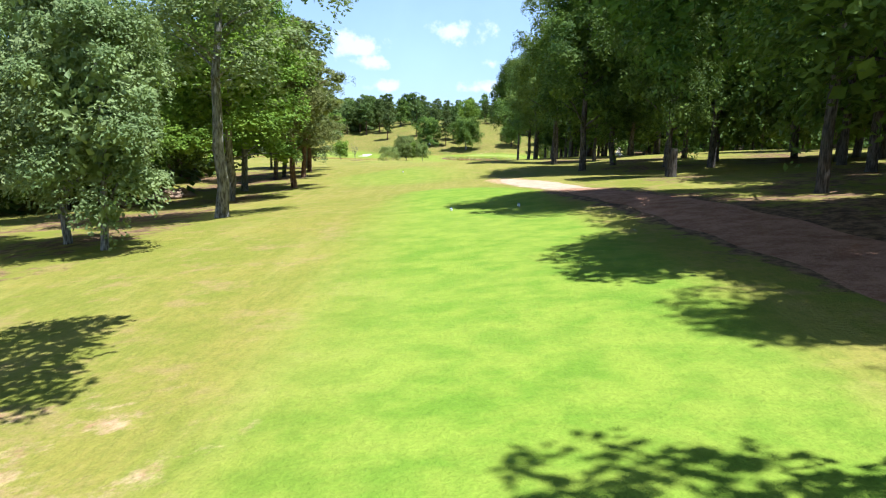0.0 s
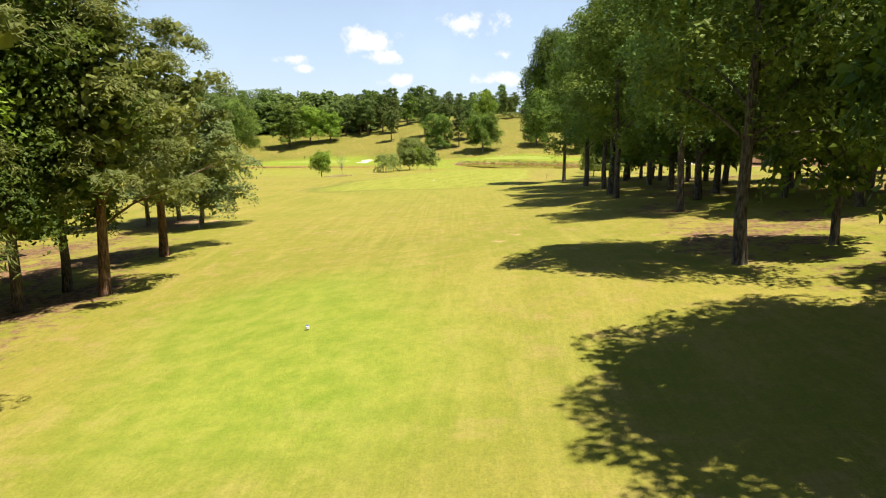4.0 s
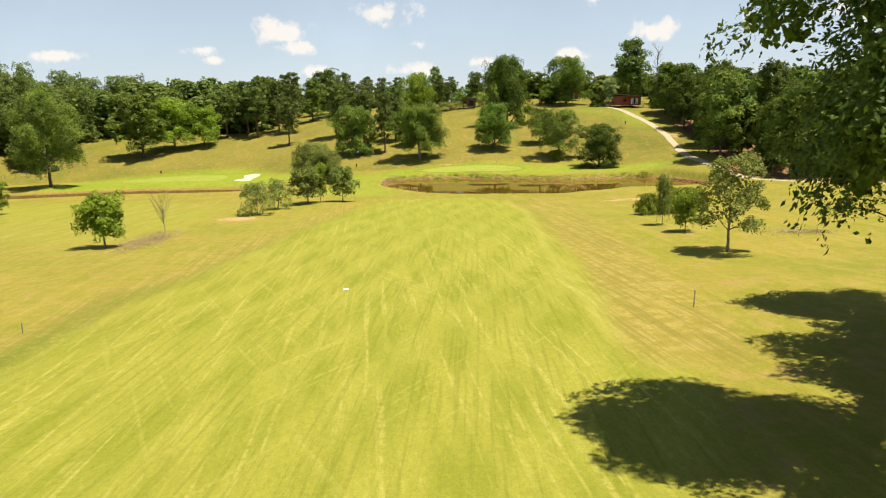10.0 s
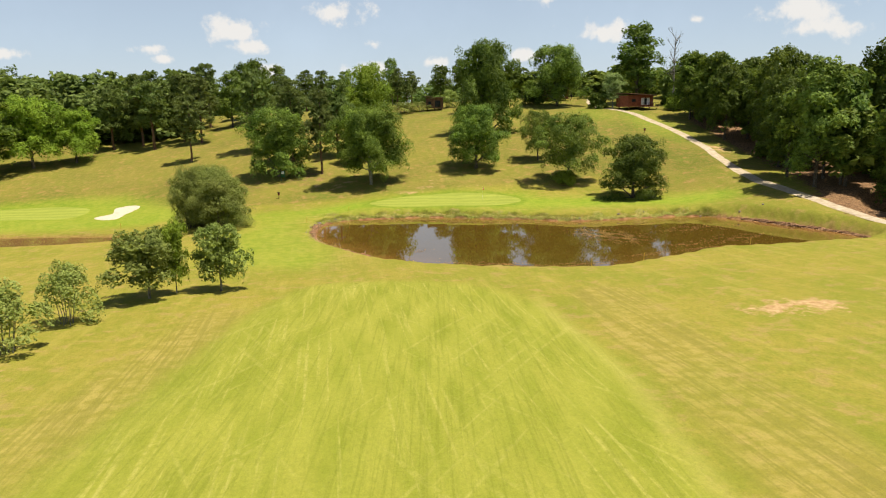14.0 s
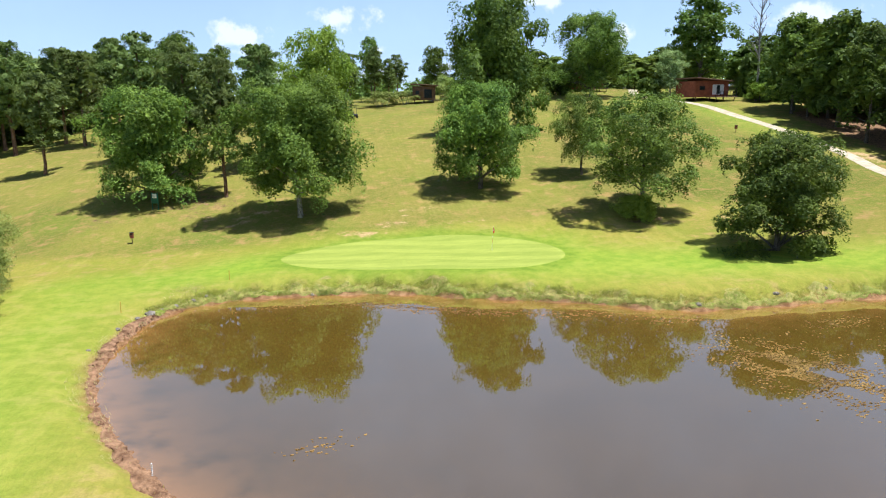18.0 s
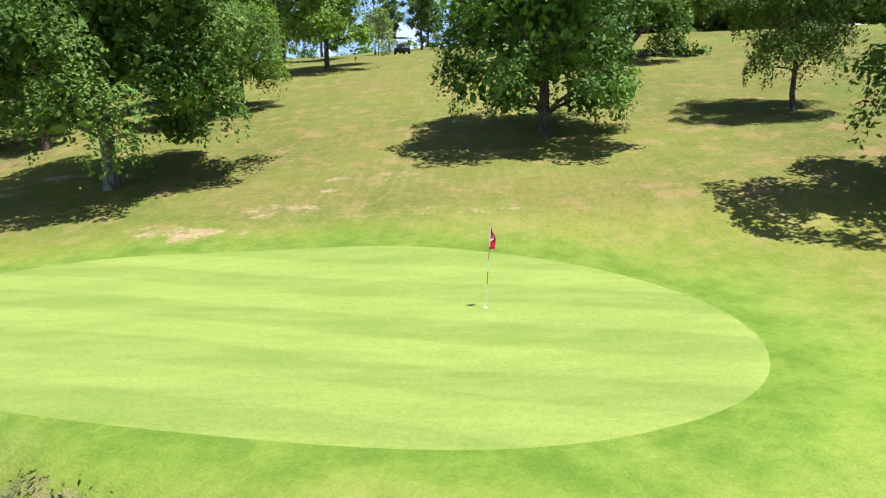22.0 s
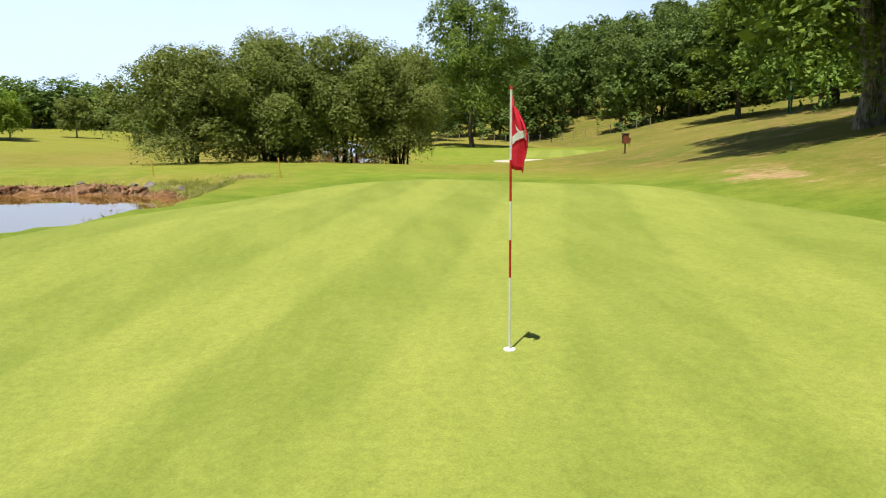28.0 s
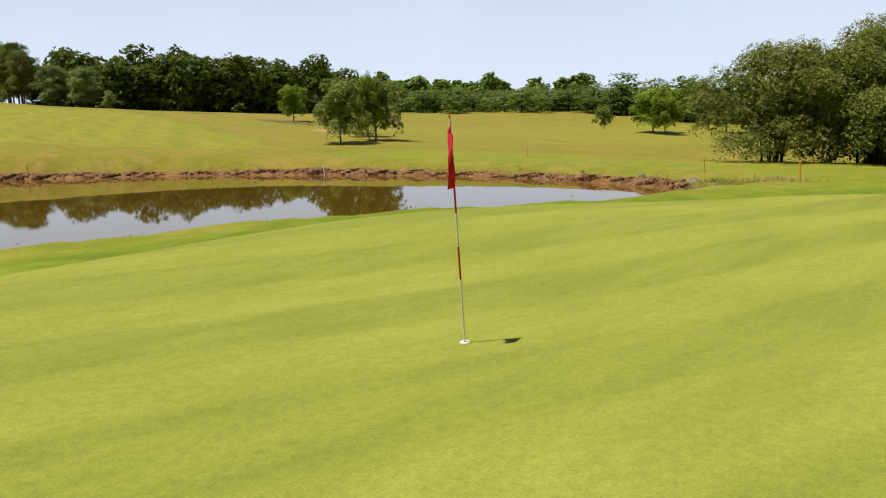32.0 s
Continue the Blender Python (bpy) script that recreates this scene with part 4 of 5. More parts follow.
for s in (1, 2):
    stock_tree("tall_bright", 45 + s, 17.0, 4.8, 3.0, 22000, 0.112, LEAF_BRIGHT, BARK_PALE, clumps=72, shape="tall", clump=0.29, thick=0.24)
    stock_tree("grey", 40 + s, 11.0, 3.6, 1.6, 15000, 0.10, LEAF_GREY, BARK_PALE, clumps=56, shape="tall", clump=0.32, thick=0.17)
    stock_tree("bright", 50 + s, 12.0, 5.2, 1.6, 13000, 0.14, LEAF_BRIGHT, BARK, clumps=54, clump=0.30, thick=0.22)
    stock_tree("young", 60 + s, 6.0, 2.5, 1.3, 4600, 0.125, (LEAF_BRIGHT, LEAF_WILLOW)[s - 1], BARK_PALE, clumps=44, clump=0.34, thick=0.10)
    stock_tree("far_pine", 75 + s, 16.0, 4.2, 3.4, 4600, 0.215, LEAF_FIR, BARK_PINE, clumps=66, shape="pine", clump=0.32, thick=0.25, slim=0.26)
    stock_tree("pine", 70 + s, 16.0, 4.2, 3.2, 17000, 0.115, LEAF_PINE, BARK_PINE, clumps=78, shape="pine", clump=0.32, thick=0.25, slim=0.22)
for s in (1, 2):
    stock_tree("willow", 80 + s, 8.5, 4.6, 0.5, 30000, 0.074, LEAF_WILLOW, BARK, clumps=90, shape="tall", clump=0.28, thick=0.19, stems=9, fill=2.0)
stock_tree("parkoak", 90, 14.0, 6.8, 2.1, 40000, 0.116, LEAF_OAK, BARK_PALE, clumps=72, clump=0.28, thick=0.34, stems=2)
stock_tree("bush", 82, 3.8, 2.4, 0.5, 4200, 0.095, LEAF_LIGHT, BARK_PALE, clumps=26, shape="dome", clump=0.36, thick=0.09, stems=7, fill=1.0)
stock_tree("undergrowth", 84, 3.2, 2.6, 0.0, 1700, 0.24, LEAF_DARK, BARK, clumps=34, shape="dome", clump=0.34, thick=0.08, stems=4)
stock_tree("dense", 91, 12.0, 6.0, 0.0, 25000, 0.132, LEAF_DARK, BARK, clumps=62, clump=0.29, thick=0.28)
stock_tree("broom", 83, 2.6, 2.6, 0.0, 7000, 0.12, LEAF_BROOM, BARK, clumps=60, shape="dome", clump=0.26, thick=0.05, stems=6, slim=0.34)


LABELS = {
    "parkoak": ("oak_tree", "spreading oak with a forked leaning pale trunk"),
    "oak": ("oak_tree", "spreading green oak tree standing on mown grass"),
    "forest": ("forest_tree", "tall dark green woodland tree with a bare lower trunk"),
    "forest_light": ("forest_tree", "tall green woodland tree with leaves hanging low"),
    "edge_tree": ("forest_tree", "large dark green tree at the edge of the wood"),
    "tall_thin": ("pale_trunk_tree", "tall grey green tree with a long pale bare trunk"),
    "mid": ("forest_tree", "tall dark green woodland tree with a bare lower trunk"),
    "wood": ("woodland_tree", "leafy green tree at the edge of the wood"),
    "grey": ("grey_green_tree", "slender grey green tree with a pale trunk"),
    "tall_bright": ("bright_tree", "tall fresh green tree with a long pale lichened trunk"),
    "slender": ("grey_green_tree", "small olive green tree on the dry grass"),
    "airy": ("bright_tree", "open light green tree with gaps in its crown"),
    "bright": ("bright_tree", "bright yellow green broadleaf tree"),
    "young": ("young_tree", "small young tree on the mown grass"),
    "far_pine": ("pine_tree", "pine tree with olive needles and reddish trunk"),
    "pine": ("pine_tree", "pine tree with olive needles and reddish trunk"),
    "willow": ("willow_bush", "broad many stemmed willow bush beside the water"),
    "dense": ("dark_oak_tree", "dense dark green tree standing on the grass"),
    "undergrowth": ("bush", "dark leafy bush in the shade of the wood"),
    "bush": ("bush", "loose grey green bush with several stems"),
    "broom": ("broom_shrub", "dense yellow green broom shrub"),
}
COUNT = {}


def plant(key, x, y, h, r, turn=None, group="", label="", slender=1.0, aside=(0.0, 0.0)):
    """Sets a tree of a kind at its height and crown radius."""
    k = COUNT.get(key, 0)
    COUNT[key] = k + 1
    h0, r0, (trunk, crown) = STOCK[key][k % len(STOCK[key])]
    name, text = LABELS[key]
    a = turn if turn is not None else (k * 137.5) % 360
    ob = stand(name, Matrix.Translation((x, y, land(x, y) - 0.05)) @ pose(0, 0, 0, 0, 0, a) @ Matrix.Diagonal((r / r0, r / r0, h / h0, 1)))
    tagged(ob, label or text, "shrub" if key in ("bush", "broom", "willow", "undergrowth") else "tree", group)
    stem = part("trunk", trunk, None, ob)
    stem.matrix_basis = Matrix.Diagonal((slender, slender, 1, 1))
    top = part("crown", crown, None, ob)
    way = Matrix.Rotation(-radians(a), 3, "Z") @ Vector((aside[0], aside[1], 0.0)) * (r0 / r)
    top.matrix_basis = Matrix.Translation(way)
    return ob


# single trees on the hill behind the green
plant("oak", -6.2, 321.5, 12.5, 6.4, 20)
plant("far_pine", 1.7, 321.5, 16, 3.6, 0)
plant("parkoak", 10.4, 312.5, 14.0, 7.1, 70)
plant("bright", 12.3, 350, 16.0, 5.8)
plant("bright", 8.5, 327, 10, 3.2)
plant("bright", 10.8, 329.8, 9.5, 3.4)
plant("oak", 30.3, 316.6, 12.0, 5.6, 140)
plant("dense", 38.4, 342, 20.0, 8.0, 30, label="large dark green oak high on the hill")
plant("airy", 44.2, 304.5, 12.0, 6.2, 0, label="open light green tree with a shrub at its foot")
plant("airy", 42.9, 318.6, 9.5, 3.6)
plant("dense", 50.4, 291.4, 9.8, 5.5, 200, label="dense low dark green tree on the grass")
plant("oak", 66.5, 380, 16.5, 8.8)
plant("mid", 89, 378, 22, 7.5)
plant("grey", 78.7, 370, 9.5, 3.3)
plant("bright", 91.5, 360.5, 3.6, 2.4)
plant("broom", 43.6, 304.2, 2.2, 2.8)
for x, y, h, r in ((-61, 354, 15.5, 8.0), (-53, 357, 12, 6)):
    plant("bright", x, y, h, r)
plant("mid", -68, 346, 18, 8)
for x, y, h, r in ((-48, 369, 16, 5), (-42, 372, 18, 5), (-38, 366, 19, 6), (-32, 372, 17, 5), (-26, 345, 14.5, 4.0), (-27, 366, 16, 5), (-4, 332, 17, 5), (5, 333, 16, 4.5), (-12, 345, 18, 5)):
    plant("far_pine", x, y, h, r)
plant("airy", -78.5, 308.8, 22.5, 9.3, label="large old oak with a bare trunk beside the far pond")
for x, y, h, r in ((-109, 293, 15, 6.5), (-113, 299, 17, 7.0), (-107, 303, 14, 6.0), (-115, 287, 14, 6.0)):
    plant("mid", x, y, h, r)
for x, y, h, r in ((18, 388, 11, 3.2), (23.5, 395, 12, 3.0), (27, 402, 9, 2.6), (2, 372, 14, 4), (-8, 380, 13, 4), (46, 398, 10, 3)):
    plant("far_pine", x, y, h, r)
for x, y, h, r in ((24, 384, 3.0, 4.5), (29, 386, 2.6, 3.5), (13, 378, 6, 3), (38, 390, 5, 3.4)):
    plant("bush", x, y, h, r)
plant("bright", 8, 370, 9, 4)
for x, y, h, r in ((9, 420, 12, 4.0), (16, 424, 13, 3.6), (24, 418, 15, 3.4), (31, 424, 11, 3.4), (40, 420, 12, 4.2), (48, 424, 14, 4.6), (57, 420, 14, 5.0), (-3, 416, 13, 4.4), (-12, 420, 15, 4.2)):
    plant("far_pine" if int(x) % 2 else "mid", x, y, h, r, group="trees on the crest")
plant("mid", 44, 372, 17, 6)
for x, y, h, r in ((-36, 388, 16, 5), (-29, 394, 18, 5.2), (-22, 386, 15, 4.6), (-16, 393, 17, 5), (-33, 402, 17, 5.5), (-20, 404, 16, 5)):
    plant("far_pine" if int(x) % 2 else "mid", x, y, h, r, group="trees on the crest")
# young trees along the fairway
for x, y, h, r in ((-28.4, 203, 5.6, 2.5), (-12.1, 245.2, 5.9, 3.0), (-10.2, 246.6, 6.4, 1.3), (-6.6, 247, 5.9, 2.3), (27.3, 193, 3.8, 1.3), (27.0, 197.6, 5.0, 0.8),
                   (-81, 263, 7.7, 3.6), (-66, 235, 3.7, 1.6), (-64, 245, 6.6, 3.4), (-77, 250, 6.0, 3.0), (-61.4, 248.5, 5.5, 2.4)):
    plant("young", x, y, h, r, group="young trees by the fairway")
for x, y, h, r in ((-17.9, 232, 4.6, 3.1), (-16.2, 238.4, 4.5, 2.5), (-88, 255, 5, 4)):
    plant("bush", x, y, h, r)
for x, y, h, r in ((-11.6, 284.6, 6.9, 4.7), (-13.0, 289.4, 7.6, 4.9), (-14.4, 293.8, 8.2, 4.9), (-16.5, 288.5, 8.6, 3.4), (-14.8, 297.2, 7.4, 4.0)):
    plant("willow", x, y, h, r, group="willows between the ponds")
for x, y, h, r in ((33.2, 209.5, 2.7, 2.6), (36.0, 212.5, 2.5, 2.4), (31.0, 207.6, 2.2, 2.0), (35.0, 208.0, 2.6, 2.2), (29.3, 207.2, 2.4, 2.0)):
    plant("broom", x, y, h, r)

plant("slender", 25.9, 182.2, 7.6, 3.0)

# wood on the high side of the tee and fairway
plant("forest", 14.1, 29.4, 22, 5.6, 40, "trees of the high wood", slender=0.8, aside=(-3.9, 2.7))
plant("edge_tree", 14.9, 145.5, 20, 5.1, 10, "trees of the high wood", aside=(-1.3, 1.2))
for x, y, h, r in ((11.6, 18.4, 19, 6.0), (14.8, 23, 20, 5.2), (13.2, 11.2, 19, 5.8), (9.0, -1.2, 18, 7.2), (13.8, 47.3, 15, 3.2), (16.8, 57.1, 18, 5.4), (14.6, 65.1, 18, 5.2), (11.2, 61.6, 18, 5.4), (11.2, 76.5, 18, 5.4), (14.1, 93.2, 17, 4.8),
                   (13.1, 106.1, 17, 5.0), (14.3, 114, 18, 5.6), (15.2, 131, 17, 6.0), (22.6, 152, 18, 6.0), (20.6, 147.6, 14, 4.8), (24.5, 161, 15, 5.0), (15.5, 122.5, 18, 5.4)):
    plant("forest" if y < 66 else "forest_light", x, y, h, r, group="trees of the high wood")
for x, y, h, r in ((18, 12, 20, 5.0), (12.5, -8, 19, 6.0), (20, 5, 19, 7), (18.7, 53.1, 19, 5.0), (21.1, 38, 19, 5.0), (17, 98.7, 18, 5), (22.5, 70, 19, 5),
                   (15.8, 78.6, 14, 3.5), (22.4, 88.7, 18, 5), (19.4, 113, 17, 5.2), (25.2, 154, 15, 4.6), (23.4, 145.2, 16, 5), (26.3, 150, 15, 4.6), (25, 136.1, 16, 5), (21.5, 139, 17, 5),
                   (21, 126, 18, 5.5), (20.5, 105, 18, 5.2), (26, 118, 18, 5.5), (30, 141, 17, 5.5), (28, 129, 18, 5.5), (22, 97, 18, 5), (27, 107, 18, 5.5), (31, 152, 15, 5), (20.5, 30, 19, 5), (25, 26, 18, 5.2), (23.5, 45, 19, 5), (27, 38, 18, 5), (29, 50, 18, 5.2), (22, 61, 18, 5), (27, 58, 19, 5)):
    plant("mid", x, y, h, r, group="trees of the high wood")
rng = random.Random(7)
for i in range(74):
    x, y = rng.uniform(24, 90), rng.uniform(-25, 150)
    if inside_distance(np.array([x]), np.array([y]), WOOD_RIGHT)[0] < 3:
        continue
    plant("wood", x, y, rng.uniform(14, 20), rng.uniform(4.2, 6), group="trees of the high wood")
# rows on the low side
for x, y, h, r in ((-15.4, 30, 11, 3.4), (-12.6, 27.2, 9, 3.0), (-20, 22, 11, 3.6), (-22, 33, 12, 3.8)):
    plant("grey", x, y, h, r, group="trees of the low row")
for x, y, h, r in ((-18.3, 79, 17, 4.8), (-24, 46, 16, 5), (-26, 60, 16, 5), (-18.2, 82.7, 15, 4.4), (-30, 80, 15, 5)):
    plant("forest", x, y, h, r, group="trees of the low row")
plant("tall_thin", -8.7, 10.2, 17, 5.0, 200, "trees of the low row", aside=(1.0, 1.8))
plant("tall_thin", -12.1, 39.4, 18, 6.0, 60, "trees of the low row")
for x, y, h, r in ((-16.5, 56, 17, 6.6), (-18.4, 67, 18, 6.0)):
    plant("tall_bright", x, y, h, r, group="trees of the low row")
for x, y, h, r in ((-13.5, 65, 15, 4.6), (-15.8, 81.5, 15, 4.6), (-16.8, 90.8, 14, 4.6)):
    plant("pine", x, y, h, r, group="pines of the low row")
for x, y, h, r in ((-20, 106, 10, 4.4), (-24.5, 113, 9.5, 4.0), (-25.8, 127.6, 4.2, 1.7), (-26, 110, 10, 4)):
    plant("grey", x, y, h, r, group="trees of the low row")

# edge of the wood above the cart path
for x, y, h, r in ((74.1, 280.5, 19, 5.5), (83, 301, 20, 5.7), (85.5, 325.5, 16, 4.6), (89.6, 344, 11, 3.8), (82, 273, 17, 5), (76, 290, 16, 4.5), (90, 315, 20, 6), (80, 262, 18, 5.5), (88, 285, 21, 6)):
    plant("mid", x, y, h, r, group="trees above the cart path")
for i in range(60):
    x, y = rng.uniform(84, 190), rng.uniform(215, 400)
    if x < 86 + 0.12 * abs(y - 300):
        continue
    plant("wood", x, y, rng.uniform(13, 20) * (0.6 if y > 335 else 1.0), rng.uniform(5, 7), group="trees above the cart path")


def path_side(y):
    return float(np.interp(y, (250, 266, 276, 290, 308, 324, 342, 360), (66, 69, 69.6, 71, 75.5, 78.6, 79.6, 78.5)))


# thick wood behind its edge, with bushes in its shade
for i in range(34):
    y = rng.uniform(252, 352)
    x = path_side(y) + rng.uniform(7.5, 24)
    if inside_distance(np.array([x]), np.array([y]), GULLY)[0] > -1.5:
        continue
    plant("mid" if i % 3 == 0 else "wood", x, y, rng.uniform(12, 17), rng.uniform(4.4, 5.6), group="trees above the cart path")
for i in range(26):
    y = rng.uniform(250, 350)
    x = path_side(y) + rng.uniform(10, 30)
    if inside_distance(np.array([x]), np.array([y]), GULLY)[0] > -1.5:
        continue
    plant("undergrowth", x, y, rng.uniform(2.2, 4.2), rng.uniform(2.2, 3.6), group="bushes in the wood")
for x, y, h, r in ((95, 363, 6, 4.5), (101, 361, 7, 5), (108, 360, 6.5, 5), (115, 358, 7, 5), (97, 371, 8, 5), (75, 371, 4, 3), (62, 388, 5, 4)):
    plant("undergrowth", x, y, h, r, group="bushes by the cabins")


def leaf_set(g, per, leaf):
    pts, _, face = crown_points(g, per, 0.6, 16, 5.0, 48, "round", 0.36)
    k = per // 5
    d = g.standard_normal((k, 3))
    d *= (g.uniform(0, 1, k) ** 0.4 / np.linalg.norm(d, axis=1))[:, None]
    return joined([leaves(pts, leaf, g, 0.7, face), leaves(d * (3.6, 3.6, 6.2) + (0, 0, 8.2), leaf * 2.0, g, 0.8)])


def woods(name, label, spots_list, seed, mat, tall=(13, 19), per=700, leaf=0.75):
    """A far wood: many crowns of leaf sprays and bare trunks in one body."""
    g = np.random.default_rng(seed)
    vs, qs, tv, k = [], [], [], 0
    base = [leaf_set(g, per, leaf) for _ in range(5)]
    trunks = []
    tops = height(np.array(spots_list)[:, 0], np.array(spots_list)[:, 1])
    for i, (x, y) in enumerate(spots_list):
        h, r, a = g.uniform(*tall) / 16, g.uniform(0.85, 1.35), g.uniform(0, 6.28)
        v, q = base[i % 5]
        c, s = math.cos(a), math.sin(a)
        z0 = float(tops[i])
        w = np.column_stack([(v[:, 0] * c - v[:, 1] * s) * r + x, (v[:, 0] * s + v[:, 1] * c) * r + y, v[:, 2] * h + z0])
        vs.append(w)
        qs.append(q + k)
        k += len(w)
        t, f = tube([(x, y, z0 - 0.5), (x, y, z0 + 6), (x, y, z0 + 12 * h)], [0.3, 0.2, 0.06], 5)
        trunks.append((t, f))
    ob = stand(name, Matrix())
    tagged(ob, label, "wood", kind="stuff")
    part("crowns", array_mesh(name + "_crowns", np.concatenate(vs), np.concatenate(qs), mat), None, ob)
    tv, tq = joined(trunks)
    part("trunks", array_mesh(name + "_trunks", tv, tq, BARK, True), None, ob)


def scatter(n, seed, test):
    g = random.Random(seed)
    out = []
    tries = 0
    while len(out) < n and tries < 60000:
        tries += 1
        x, y = g.uniform(-420, 330), g.uniform(-320, 620)
        if test(x, y) and all((x - a) ** 2 + (y - b) ** 2 > 24 for a, b in out[-80:]):
            out.append((x, y))
    return out


def left_wood(x, y):
    return -195 < x < -104 and 302 < y < 350 or (-195 < x < -90 and 336 < y < 430)


def near_wood(x, y):
    return -108 < x < -84 and 256 < y < 284


def hill_wood(x, y):
    return 378 < y < 450 and -90 < x < -38


def back_wood(x, y):
    return -185 < x < -108 and 96 < y < 262


def field_edge(x, y):
    return -136 < x < -108 and 196 < y < 272


def low_wood(x, y):
    return -260 < x < -75 - 0.3 * max(0, y) and -160 < y < 100


def far_slope(x, y):
    return -70 < x < 120 and 500 < y < 575


def hill_right(x, y):
    return 58 < x < 230 and 398 < y < 470


woods("left_wood", "dense broadleaf wood on the low side of the course", scatter(105, 1, left_wood), 1, LEAF_WOOD, (14, 19), 3000, 0.26)
woods("edge_wood", "leafy wood at the edge of the low fairway", scatter(16, 9, near_wood), 9, LEAF_WOOD, (10, 14), 2200, 0.31)
woods("hill_wood", "dark pine and oak wood along the hilltop", scatter(74, 2, hill_wood), 2, LEAF_WOOD, (10, 16))
woods("far_slope_wood", "far trees beyond the crest of the hill", scatter(95, 8, far_slope), 8, LEAF_WOOD, (9, 14), 420, 0.6)
woods("hilltop_wood", "mixed trees behind the cabins", scatter(70, 3, hill_right), 3, LEAF_OAK, (6, 11))
woods("distant_wood", "distant line of broadleaf trees across the fields", scatter(180, 4, back_wood), 4, LEAF_WOOD, (3.6, 7.2), 520, 0.40)
woods("field_edge_wood", "row of broadleaf trees at the far edge of the field", scatter(30, 10, field_edge), 10, LEAF_WOOD, (6.5, 10), 900, 0.36)
woods("low_wood", "distant broadleaf wood beyond the lower field", scatter(170, 5, low_wood), 5, LEAF_OAK, (10, 15), 420, 0.95)


def row_wood(x, y):
    return -112 < x < -29 and 50 < y < 112


woods("field_wood", "tall mixed wood between two fairways", scatter(92, 6, row_wood), 6, LEAF_DARK, (11, 18), 900, 0.5)


# ---- flag, markers and stakes ----
def flagstick(x, y):
    z = land(x, y) + 0.03
    ob = thing("flagstick", "red and white banded flagstick with a hanging red flag", "flagstick", pose(x, y, z, 0.7, 3.7, 0))
    part("cup", rod(0.050, 0.050, -0.02, 0.010, 20), WHITE, ob, "white cup rim")
    bands = ((0.0, 0.62, WHITE), (0.62, 0.93, RED), (0.93, 1.24, WHITE), (1.24, 1.56, RED), (1.56, 2.09, WHITE))
    for low, high, mat in bands:
        part("pole_band", rod(0.0095, 0.0095, low, high, 10), mat, ob, "red pole band" if mat is RED else "white pole band")
    part("pole_tip", rod(0.012, 0.006, 2.09, 2.115, 10), RED, ob)
    # the cloth hangs in folds from its upper corner
    def cloth(u, v, off=0.0):
        out = 0.05 + 0.13 * math.sin(min(1.0, u * 1.15) * 2.3)
        fold = 0.035 * math.sin(v * 9 + u * 2) * v + off
        return (out * v * 0.78 + 0.012 * math.sin(u * 7) * v - fold * 0.62, out * v * 0.62 + fold * 0.78, 2.075 - 0.58 * u - 0.16 * v * (1 - 0.9 * u))

    def patch(corner, rows, cols):
        bm = bmesh.new()
        grid = [[bm.verts.new(corner(i / rows, j / cols)) for j in range(cols + 1)] for i in range(rows + 1)]
        for i in range(rows):
            for j in range(cols):
                bm.faces.new((grid[i][j], grid[i + 1][j], grid[i + 1][j + 1], grid[i][j + 1])).smooth = True
        return bm

    flag = part("flag", patch(cloth, 14, 14), CLOTH_RED, ob, "red cloth flag hanging in folds")
    thick = flag.modifiers.new("cloth", "SOLIDIFY")
    thick.thickness = 0.004
    for side in (-0.006, 0.006):
        part("flag_mark", patch(lambda a, b: cloth(0.62 - 0.24 * b + 0.11 * (a - 0.5), 0.10 + 0.72 * b, side), 3, 10), WHITE, flag, "plain white printed mark")
        part("flag_mark", patch(lambda a, b: cloth(0.36 + 0.14 * b + 0.06 * (a - 0.5), 0.42 + 0.42 * b, side), 3, 8), WHITE, flag, "plain white printed mark")


flagstick(27.46, 297.98)


def stake(x, y, h, mat, label, lean=0.0):
    ob = thing("stake", label, "stake", pose(x, y, land(x, y), lean, lean * 0.6, 0), "boundary stakes")
    part("post", box((0.05, 0.05, h + 0.3), (0, 0, h / 2 - 0.15), 0.008), mat, ob)
    part("cap", rod(0.036, 0.0, h, h + 0.05, 4), mat, ob)


for x, y in ((6.6, 264.1), (11.4, 258.3), (20.4, 251.3)):
    stake(x, y, 0.7, WHITE if x < 8 else YELLOW, "white painted stake at the pond edge" if x < 8 else "yellow painted stake at the pond edge", 6)
for x, y in ((5.7, 292.7), (-0.4, 286.0), (-28.5, 297.7), (-8, 268.5), (33, 249.0), (47, 253.4), (27.2, 247.8)):
    stake(x, y, 0.75, YELLOW, "faded yellow stake marking the water", 3)
stake(-20.8, 169.6, 0.6, WOOD_GREY, "short pale wooden post on the grass", 2)
stake(15.0, 164.4, 0.9, WOOD_GREY, "weathered wooden distance post on the grass", 2)
stake(27.2, 199.5, 0.8, WOOD_GREY, "weathered wooden post on the grass", 2)


def tee_marker(x, y):
    ob = thing("tee_marker", "small blue and white tee marker on the grass", "tee marker", pose(x, y, land(x, y), 0, 0, 20), "tee markers")
    part("marker_body", box((0.11, 0.10, 0.11), (0, 0, 0.075), 0.02), WHITE, ob)
    part("marker_top", box((0.08, 0.07, 0.025), (0, 0, 0.14), 0.008), BLUE, ob, "blue top face")
    part("spike", rod(0.01, 0.006, -0.1, 0.03, 6), DARK, ob)


tee_marker(-0.1, 33.6)
tee_marker(2.9, 33.5)
tee_marker(-4.2, 71.0)


